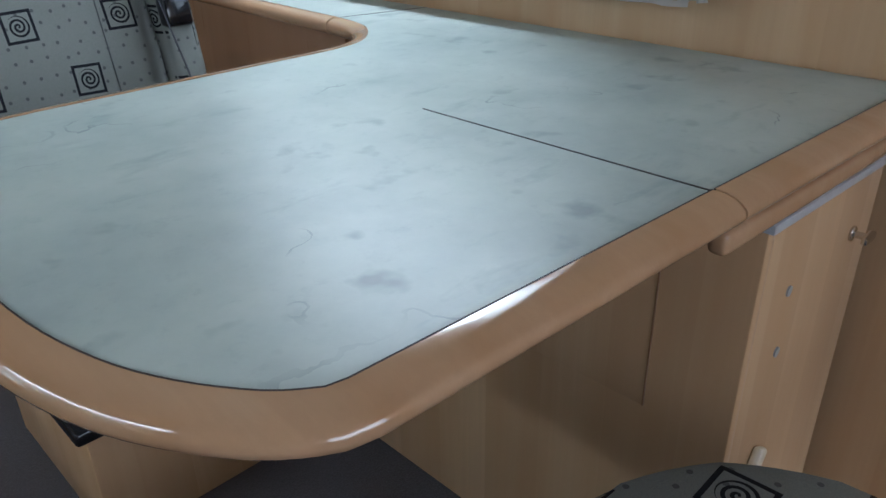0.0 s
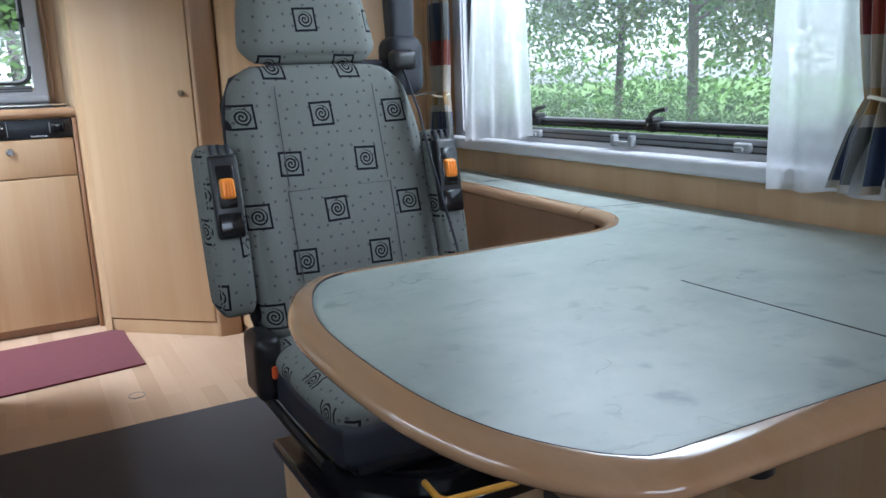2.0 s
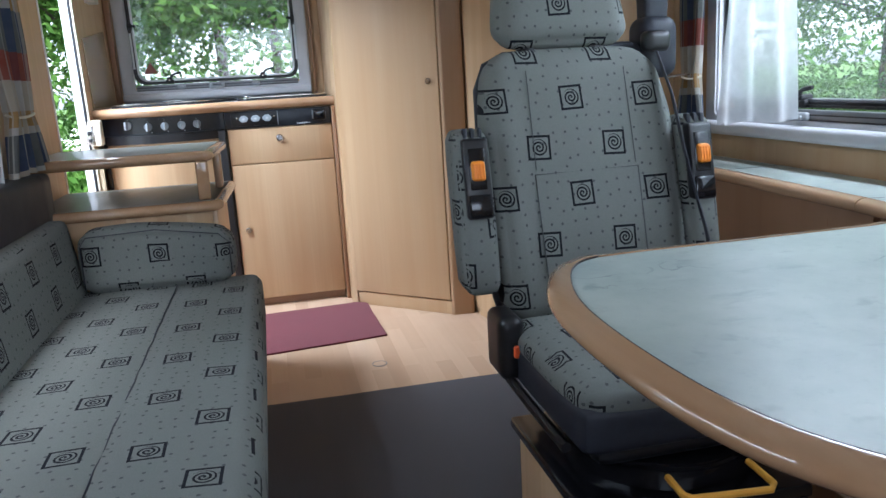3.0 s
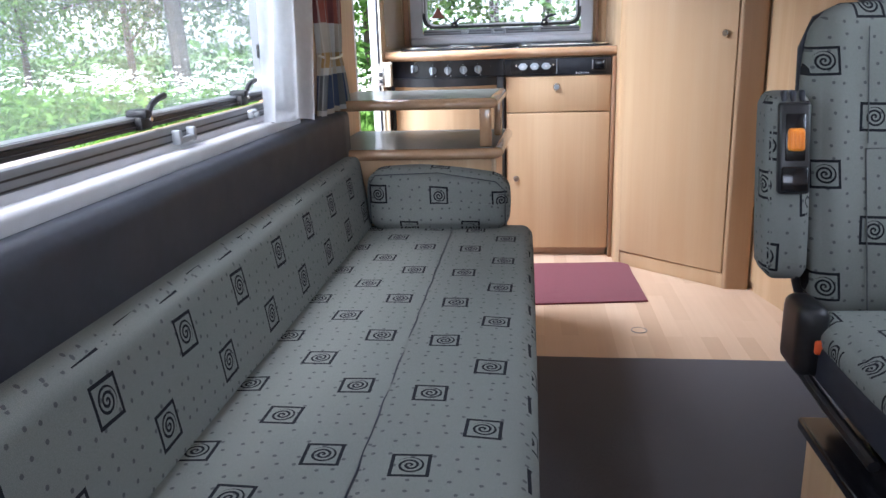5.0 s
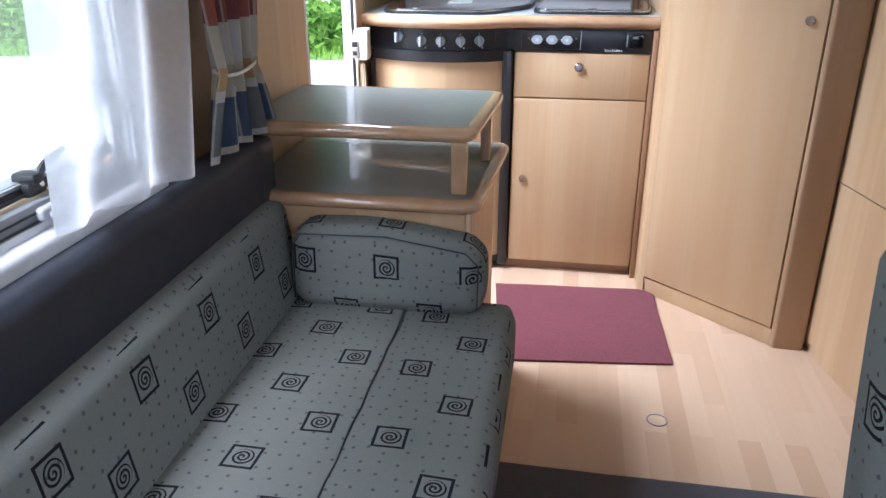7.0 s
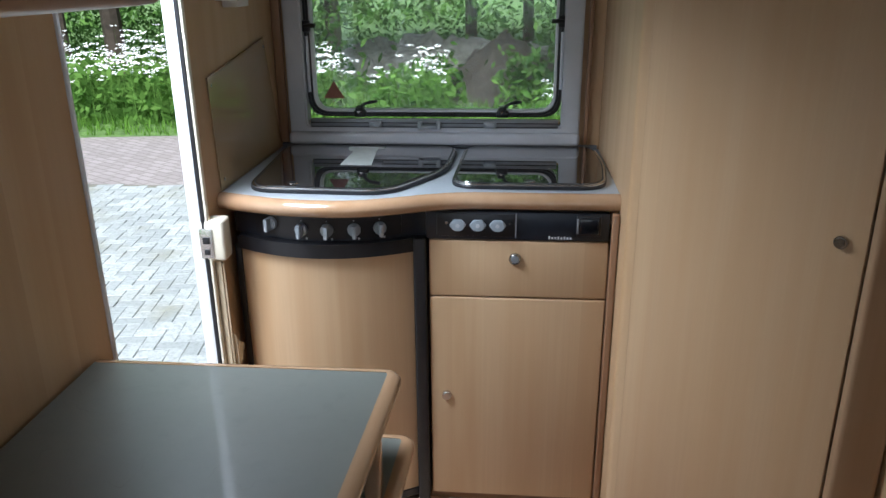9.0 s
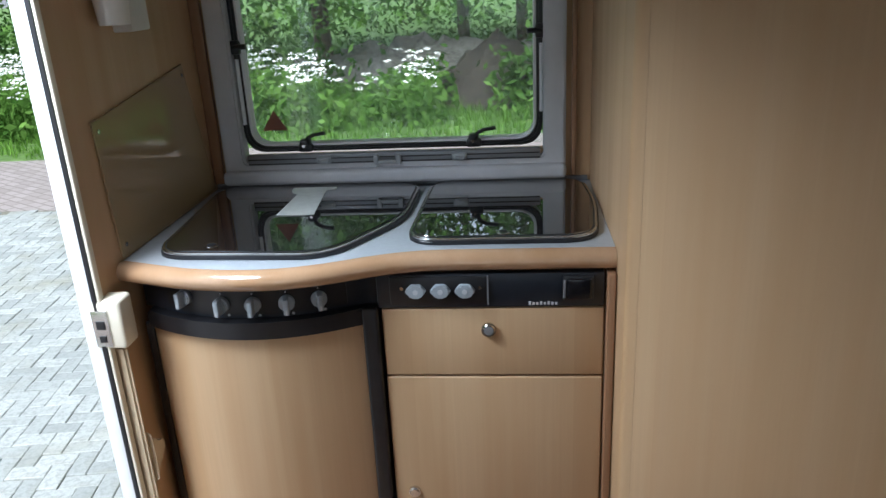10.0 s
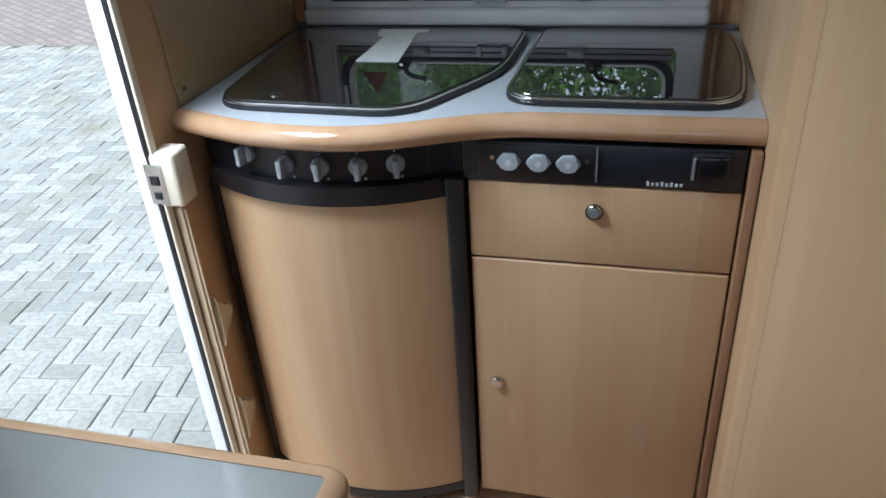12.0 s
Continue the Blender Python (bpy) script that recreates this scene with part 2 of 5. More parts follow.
def plaid(name, kv, bands):
    """Checked curtain cloth: bands up from the hem, each of two colours in turn across the cloth."""
    k = Nodes(name)
    tc = k.n("TexCoord")
    sep = k.n("SeparateXYZ")
    k.link(tc.outputs["UV"], sep.inputs[0])
    t = k.math("FRACT", k.math("DIVIDE", sep.outputs[1], kv))
    a = k.ramp(t, [(z / kv, p) for z, p, q in bands], "CONSTANT")
    b = k.ramp(t, [(z / kv, q) for z, p, q in bands], "CONSTANT")
    s = k.math("FRACT", k.math("DIVIDE", sep.outputs[0], 0.105))
    c = k.mix(k.ramp(s, [(0.0, (0, 0, 0)), (0.5, (1, 1, 1))], "CONSTANT"), a, b)
    fine = k.math("LESS_THAN", k.math("FRACT", k.math("DIVIDE", sep.outputs[0], 0.0525)), 0.07)
    c = k.mix(k.math("MULTIPLY", fine, 0.5), c, (0.60, 0.58, 0.52))
    k.color(k.mix(k.math("MULTIPLY", k.noise(k.coords((1, 1, 1)), 25, 3), 0.25), c, (0.35, 0.34, 0.33)))
    k.set(Roughness=0.95)
    k.b.inputs["Specular IOR Level"].default_value = 0.1
    k.bump(k.noise(k.coords((1, 1, 1)), 700, 2), 0.2, 0.001)


RUST, CREAM, GREY, BLUE, OCHRE, WHITE = (0.33, 0.075, 0.045), (0.56, 0.50, 0.40), (0.17, 0.18, 0.18), (0.055, 0.085, 0.17), (0.50, 0.31, 0.11), (0.60, 0.59, 0.56)
plaid("plaid", 0.50, [(0.0, WHITE, CREAM), (0.012, GREY, BLUE), (0.105, WHITE, CREAM), (0.125, OCHRE, CREAM), (0.165, CREAM, WHITE), (0.245, RUST, (0.22, 0.05, 0.05)), (0.320, GREY, BLUE), (0.430, OCHRE, WHITE)])


def sheer():
    k = Nodes("sheer")
    tr = k.n("BsdfTranslucent")
    tr.inputs[0].default_value = (0.96, 0.97, 0.99, 1)
    df = k.n("BsdfDiffuse")
    df.inputs[0].default_value = (0.88, 0.89, 0.93, 1)
    tp = k.n("BsdfTransparent")
    a = k.n("MixShader")
    a.inputs[0].default_value = 0.22
    k.link(tr.outputs[0], a.inputs[1])
    k.link(df.outputs[0], a.inputs[2])
    b = k.n("MixShader")
    w = k.noise(k.coords((1, 1, 1)), 60, 3)
    k.link(k.math("MULTIPLY_ADD", w, 0.14, 0.58), b.inputs[0])
    k.link(tp.outputs[0], b.inputs[1])
    k.link(a.outputs[0], b.inputs[2])
    k.link(b.outputs[0], k.t.nodes["Material Output"].inputs[0])


sheer()


def clear_glass(name, tint, rough=0.0):
    k = Nodes(name)
    k.set(Roughness=rough, IOR=1.45)
    k.b.inputs["Base Color"].default_value = (*tint, 1)
    k.b.inputs["Transmission Weight"].default_value = 1.0
    return k.m


clear_glass("pane", (0.92, 0.97, 0.94))
# fine scratches and dust on the acrylic panes, plus haze painted for pale reflections
pt = MATS["pane"].node_tree
haze = pt.nodes.new("ShaderNodeBsdfTranslucent")
haze.inputs[0].default_value = (0.9, 0.95, 0.95, 1)
hm = pt.nodes.new("ShaderNodeMixShader")
hm.inputs[0].default_value = 0.05
pt.links.new(pt.nodes["Principled BSDF"].outputs[0], hm.inputs[1])
pt.links.new(haze.outputs[0], hm.inputs[2])
pt.links.new(hm.outputs[0], pt.nodes["Material Output"].inputs[0])
k = Nodes("hob_glass")
k.color(k.ramp(k.noise(k.coords((1, 1, 1)), 3, 2), [(0.3, (0.008, 0.008, 0.009)), (0.7, (0.013, 0.012, 0.012))]))
k.set(Roughness=0.015, IOR=2.2)
k.b.inputs["Coat Weight"].default_value = 1.0
k.b.inputs["Coat Roughness"].default_value = 0.01
k.b.inputs["Coat IOR"].default_value = 2.2
k = Nodes("splash_glass")
k.color(k.ramp(k.noise(k.coords((1, 1, 1)), 3, 2), [(0.3, (0.34, 0.24, 0.13)), (0.7, (0.38, 0.27, 0.15))]))
k.set(Roughness=0.06, IOR=1.5)


def leafy(name, dark, light, through_light=0.35):
    k = Nodes(name)
    g = k.n("NewGeometry")
    c = k.ramp(g.outputs["Random Per Island"], [(0.0, dark), (0.6, light), (1.0, tuple(min(1, x * 1.5) for x in light))])
    big = k.noise(k.coords((1, 1, 1)), 0.7, 3)
    c = k.mix(k.math("MULTIPLY", big, 0.6), c, dark)
    tr = k.n("BsdfTranslucent")
    df = k.n("BsdfDiffuse")
    k.link(c, tr.inputs[0])
    k.link(c, df.inputs[0])
    m = k.n("MixShader")
    m.inputs[0].default_value = through_light
    k.link(df.outputs[0], m.inputs[1])
    k.link(tr.outputs[0], m.inputs[2])
    k.link(m.outputs[0], k.t.nodes["Material Output"].inputs[0])


leafy("leaf_tree", (0.055, 0.125, 0.028), (0.155, 0.27, 0.065), 0.5)
leafy("leaf_bright", (0.075, 0.165, 0.032), (0.19, 0.33, 0.075), 0.5)
leafy("leaf_dark", (0.035, 0.085, 0.022), (0.11, 0.20, 0.05), 0.45)
leafy("grass_blade", (0.06, 0.13, 0.02), (0.16, 0.30, 0.05))


def pavers(name, lo, hi):
    k = Nodes(name)
    oi = k.n("ObjectInfo")
    g = k.n("NewGeometry")
    r = k.math("FRACT", k.math("ADD", oi.outputs["Random"], g.outputs["Random Per Island"]))
    c = k.ramp(r, [(0.0, lo), (1.0, hi)])
    st = k.noise(k.coords((1, 1, 1)), 2.2, 5)
    c = k.mix(k.ramp(st, [(0.50, (0, 0, 0)), (0.75, (0.75, 0.75, 0.75))]), c, (0.20, 0.19, 0.12))
    fine = k.noise(k.coords((1, 1, 1)), 70, 4)
    speck = k.ramp(k.noise(k.coords((1, 1, 1)), 38, 5, 0.7), [(0.46, (0, 0, 0)), (0.66, (0.55, 0.55, 0.55))])
    c = k.mix(speck, c, tuple(x * 0.55 for x in lo))
    k.color(k.mix(k.math("MULTIPLY", fine, 0.4), c, tuple(x * 0.7 for x in lo)))
    k.set(Roughness=0.85)
    k.bump(fine, 0.3, 0.002)


pavers("paver", (0.27, 0.29, 0.28), (0.42, 0.44, 0.42))
k = Nodes("paving_far")
br = k.n("TexBrick")
for nm, val in (("Scale", 1.0), ("Mortar Size", 0.008), ("Brick Width", 0.2), ("Row Height", 0.1)):
    br.inputs[nm].default_value = val
br.inputs["Color1"].default_value = (0.22, 0.19, 0.19, 1)
br.inputs["Color2"].default_value = (0.30, 0.26, 0.26, 1)
br.inputs["Mortar"].default_value = (0.13, 0.12, 0.10, 1)
k.link(k.coords((1, 1, 1), rot=(0, 0, radians(32))), br.inputs["Vector"])
k.color(k.mix(k.math("MULTIPLY", k.noise(k.coords((1, 1, 1)), 1.3, 5), 0.5), br.outputs["Color"], (0.24, 0.21, 0.18)))
k.set(Roughness=0.9)
k = Nodes("turf")
k.color(k.ramp(k.noise(k.coords((1, 1, 1)), 6, 6), [(0.3, (0.05, 0.10, 0.02)), (0.7, (0.13, 0.23, 0.05))]))
k.set(Roughness=1.0)
k.bump(k.noise(k.coords((1, 1, 1)), 40, 3), 0.8, 0.03)


# ---------- shapes ----------
def thing(name, at, label, category, group=""):
    ob = new(name)
    ob.empty_display_size = 0.1
    ob.matrix_world = Matrix.Translation(at)
    return tagged(ob, label, category, group)


def part(name, bm, material, parent=None, label="", smooth=True):
    me = bpy.data.meshes.new(name)
    bmesh.ops.recalc_face_normals(bm, faces=bm.faces)
    bm.to_mesh(me)
    bm.free()
    me.materials.append(MATS[material])
    if smooth:
        for p in me.polygons:
            p.use_smooth = True
        me.set_sharp_from_angle(angle=radians(38))
    ob = new(name, me)
    if parent:
        ob.parent = parent
        ob.matrix_parent_inverse = Matrix() if parent.parent else parent.matrix_basis.inverted()
    return tagged(ob, label) if label else ob


def box(x0, x1, y0, y1, z0, z1, bev=0.0, seg=2, bm=None):
    own = bm is None
    bm = bm or bmesh.new()
    m = Matrix.LocRotScale(((x0 + x1) / 2, (y0 + y1) / 2, (z0 + z1) / 2), None, (abs(x1 - x0), abs(y1 - y0), abs(z1 - z0)))
    vs = bmesh.ops.create_cube(bm, size=1.0, matrix=m)["verts"]
    if bev:
        es = list({e for v in vs for e in v.link_edges})
        bmesh.ops.bevel(bm, geom=es, offset=bev, segments=seg, affect="EDGES", profile=0.5)
    return bm


def rbox(x0, x1, y0, y1, z0, z1, r, n=10, puff=0.0):
    """A soft block: rounded by r all round, its faces swollen by puff."""
    bm = bmesh.new()
    bmesh.ops.create_cube(bm, size=2.0)
    bmesh.ops.subdivide_edges(bm, edges=bm.edges[:], cuts=n, use_grid_fill=True)
    h = Vector(((x1 - x0) / 2, (y1 - y0) / 2, (z1 - z0) / 2))
    c = Vector(((x1 + x0) / 2, (y1 + y0) / 2, (z1 + z0) / 2))
    r = min(r, min(h) * 0.98)
    for v in bm.verts:
        q = v.co.copy()
        p = Vector([math.copysign(abs(a) ** 0.75, a) * b for a, b in zip(q, h)])
        core = Vector([max(-b + r, min(b - r, a)) for a, b in zip(p, h)])
        d = p - core
        if d.length > 1e-9:
            p = core + d.normalized() * r
        g = [1 - a * a for a in q]
        swell = Vector((math.copysign(g[1] * g[2], q[0]), math.copysign(g[0] * g[2], q[1]), math.copysign(g[0] * g[1], q[2])))
        big = [abs(a) > 0.999 for a in q]
        p += Vector([s * puff if b else 0 for s, b in zip(swell, big)])
        v.co = c + p
    return bm


def prism(pts, z0, z1, bev=0.0, seg=2, bm=None):
    """A flat outline raised from z0 to z1."""
    bm = bm or bmesh.new()
    lo = [bm.verts.new((x, y, z0)) for x, y in pts]
    hi = [bm.verts.new((x, y, z1)) for x, y in pts]
    n = len(pts)
    top = bm.faces.new(hi)
    bm.faces.new(lo[::-1])
    for i in range(n):
        bm.faces.new((lo[i], lo[(i + 1) % n], hi[(i + 1) % n], hi[i]))
    if bev:
        bmesh.ops.bevel(bm, geom=list(top.edges), offset=bev, segments=seg, affect="EDGES")
    return bm


def remap(bm, f):
    for v in bm.verts:
        v.co = f(v.co)
    return bm


def rounded(pts, radii, n=6):
    """An outline whose corners are rounded, each by its radius."""
    out = []
    m = len(pts)
    for i in range(m):
        p = Vector(pts[i])
        a, b = (Vector(pts[i - 1]) - p), (Vector(pts[(i + 1) % m]) - p)
        r = radii[i] if isinstance(radii, (list, tuple)) else radii
        if r <= 0:
            out.append(tuple(p))
            continue
        r = min(r, a.length * 0.49, b.length * 0.49)
        s, e = p + a.normalized() * r, p + b.normalized() * r
        for j in range(n + 1):
            t = j / n
            q = s * (1 - t) ** 2 + p * 2 * t * (1 - t) + e * t * t
            out.append((q.x, q.y))
    return out


def offset_path(pts, d, closed=False):
    """The line moved sideways by d (to its right)."""
    out = []
    n = len(pts)
    for i in range(n):
        a = Vector(pts[i - 1] if (i or closed) else pts[0])
        b = Vector(pts[(i + 1) % n] if (i < n - 1 or closed) else pts[-1])
        t = (b - a).normalized()
        out.append((pts[i][0] + t.y * d, pts[i][1] - t.x * d))
    return out


def smooth_line(pts, n=5):
    """A soft curve through the points."""
    out = []
    m = len(pts)
    for i in range(m - 1):
        p0, p1, p2, p3 = (Vector(pts[max(0, min(m - 1, i + d))]) for d in (-1, 0, 1, 2))
        for j in range(n):
            t = j / n
            q = 0.5 * ((2 * p1) + (p2 - p0) * t + (2 * p0 - 5 * p1 + 4 * p2 - p3) * t * t + (3 * p1 - p0 - 3 * p2 + p3) * t ** 3)
            out.append((q.x, q.y))
    return out + [tuple(pts[-1])]


def bullnose(pts, width, z0, z1, n=7):
    """A half-round edging along an open line; it swells to the line's right."""
    bm = bmesh.new()
    rings = []
    m = len(pts)
    for i in range(m):
        a, b = Vector(pts[max(i - 1, 0)]), Vector(pts[min(i + 1, m - 1)])
        t = (b - a).normalized()
        nx, ny = t.y, -t.x
        zc, h = (z0 + z1) / 2, (z1 - z0) / 2
        prof = [(0.0, z0)]
        for j in range(n + 1):
            an = -math.pi / 2 + math.pi * j / n
            prof.append((width * (0.12 + 0.88 * max(0, math.cos(an))), zc + h * math.sin(an)))
        prof.append((0.0, z1))
        rings.append([bm.verts.new((pts[i][0] + nx * o, pts[i][1] + ny * o, z)) for o, z in prof])
    k = len(rings[0])
    for i in range(m - 1):
        for j in range(k):
            bm.faces.new((rings[i][j], rings[i + 1][j], rings[i + 1][(j + 1) % k], rings[i][(j + 1) % k]))
    bm.faces.new(rings[0])
    bm.faces.new(rings[-1][::-1])
    return bm


def tube(pts, r, n=8, bm=None, taper=1.0):
    bm = bm or bmesh.new()
    pts = [Vector(p) for p in pts]
    rings = []
    for i, p in enumerate(pts):
        t = (pts[min(i + 1, len(pts) - 1)] - pts[max(i - 1, 0)]).normalized()
        a = t.orthogonal().normalized() if i == 0 else (a - t * a.dot(t)).normalized()
        b = t.cross(a)
        rr = r * (1 + (taper - 1) * i / max(1, len(pts) - 1))
        rings.append([bm.verts.new(p + (a * math.cos(2 * math.pi * j / n) + b * math.sin(2 * math.pi * j / n)) * rr) for j in range(n)])
    for i in range(len(pts) - 1):
        for j in range(n):
            bm.faces.new((rings[i][j], rings[i][(j + 1) % n], rings[i + 1][(j + 1) % n], rings[i + 1][j]))
    bm.faces.new(rings[0][::-1])
    bm.faces.new(rings[-1])
    return bm


def disc(c, axis, r, h, n=20, bev=0.0):
    """A short cylinder that stands out from c along axis."""
    bm = bmesh.new()
    q = Vector(axis).to_track_quat("Z", "Y").to_matrix().to_4x4()
    m = Matrix.Translation(Vector(c) + Vector(axis).normalized() * h / 2) @ q
    bmesh.ops.create_cone(bm, cap_ends=True, segments=n, radius1=r, radius2=r, depth=h, matrix=m)
    if bev:
        d = Vector(axis).normalized()
        top = [f for f in bm.faces if len(f.verts) > 4 and (f.calc_center_median() - Vector(c)).dot(d) > h / 2]
        bmesh.ops.bevel(bm, geom=list(top[0].edges), offset=bev, segments=3, affect="EDGES")
    return bm


def uvs(bm, mode="box", off=(0.0, 0.0)):
    """Cloth coordinates in metres."""
    lay = bm.loops.layers.uv.verify()
    bm.normal_update()
    for f in bm.faces:
        n = [abs(c) for c in f.normal]
        k = mode
        if mode == "box":
            k = "xy" if n[2] >= max(n[0], n[1]) else ("zy" if n[0] >= n[1] else "xz")
        for l in f.loops:
            p = l.vert.co
            a, b = {"xy": (p.x, p.y), "zy": (p.z, p.y), "xz": (p.x, p.z), "zx": (p.z, p.x), "yz": (p.y, p.z)}[k]
            l[lay].uv = (a + off[0], b + off[1])
    return bm


def wall_with_holes(name, axis, c0, c1, u0, u1, z0, z1, holes, material):
    """A wall of real thickness with openings (u0, u1, z0, z1); axis is the one that it is square to."""
    us = sorted({u0, u1, *[h[i] for h in holes for i in (0, 1)]})
    zs = sorted({z0, z1, *[h[i] for h in holes for i in (2, 3)]})
    us, zs = [u for u in us if u0 <= u <= u1], [z for z in zs if z0 <= z <= z1]
    bm = bmesh.new()
    grid = {}

    def vert(u, z, c):
        key = (u, z, c)
        if key not in grid:
            grid[key] = bm.verts.new((c, u, z) if axis == "x" else (u, c, z))
        return grid[key]

    def solid(i, j):
        if not (0 <= i < len(us) - 1 and 0 <= j < len(zs) - 1):
            return False
        uc, zc = (us[i] + us[i + 1]) / 2, (zs[j] + zs[j + 1]) / 2
        return not any(h[0] < uc < h[1] and h[2] < zc < h[3] for h in holes)

    for i in range(len(us) - 1):
        for j in range(len(zs) - 1):
            if not solid(i, j):
                continue
            a, b, c, d = us[i], us[i + 1], zs[j], zs[j + 1]
            for k in (c0, c1):
                bm.faces.new([vert(a, c, k), vert(b, c, k), vert(b, d, k), vert(a, d, k)])
            for (di, dj), (p, q) in {(-1, 0): ((a, c), (a, d)), (1, 0): ((b, c), (b, d)), (0, -1): ((a, c), (b, c)), (0, 1): ((a, d), (b, d))}.items():
                if not solid(i + di, j + dj):
                    bm.faces.new([vert(*p, c0), vert(*q, c0), vert(*q, c1), vert(*p, c1)])
    return tagged(part(name, bm, material, smooth=False), kind="structure")


# ---------- the shell of the camper ----------
XL, XR, YB, YF, ZT = -1.04, 0.985, 4.46, -1.25, 1.95
LWIN = (0.85, 2.36, 0.86, 1.50)
RWIN = (1.085, 2.45, 0.86, 1.50)
KWIN = (-0.955, -0.135, 1.03, 1.56)
DOOR = (3.30, 3.80, -0.02, 1.82)
tagged(wall_with_holes("wall_west", "x", XL - 0.04, XL, YF, YB + 0.04, -0.06, ZT, [LWIN, DOOR], "beech"), "beech-veneered side wall with a window and an open doorway", "wall")
tagged(wall_with_holes("wall_east", "x", XR, XR + 0.04, YF, YB + 0.04, -0.06, ZT, [RWIN], "beech"), "beech-veneered side wall with a wide window", "wall")
tagged(wall_with_holes("wall_north", "y", YB, YB + 0.04, XL, XR, -0.06, ZT, [KWIN], "beech"), "beech-veneered end wall behind the kitchen", "wall")
tagged(wall_with_holes("wall_south", "y", YF - 0.04, YF, XL, XR, -0.06, ZT, [(-0.9, 0.85, 0.95, 1.7)], "wall_beige"), "plain wall with the windscreen opening", "wall")
f = part("floor", box(XL, XR, YF, YB, -0.06, 0.0), "floor_vinyl", smooth=False)
tagged(f, "pale beech strip-pattern vinyl floor", "floor", kind="structure")
c = part("ceiling", box(XL - 0.04, XR + 0.04, YF - 0.04, YB + 0.04, ZT, ZT + 0.04), "ceiling_white", smooth=False)
tagged(c, "plain pale camper ceiling", "ceiling", kind="structure")

sky_lamp("sky_through_east_window", (XR + 0.02, 1.7, 1.40), (0, 1.7, 0.8), 1.3, 0.18, 2.6)
sky_lamp("sky_through_west_window", (XL - 0.02, 1.6, 1.455), (0, 1.6, 0.8), 1.4, 0.08, 1.9)
sky_lamp("sky_through_door", (XL - 0.06, 3.545, 1.79), (XL + 0.90, 3.68, 0.0), 0.46, 0.26, 5.0, 88)
sky_lamp("sky_through_windscreen", (0, YF - 0.1, 1.35), (0.1, 1.5, 0.6), 1.6, 0.7, 0.7)


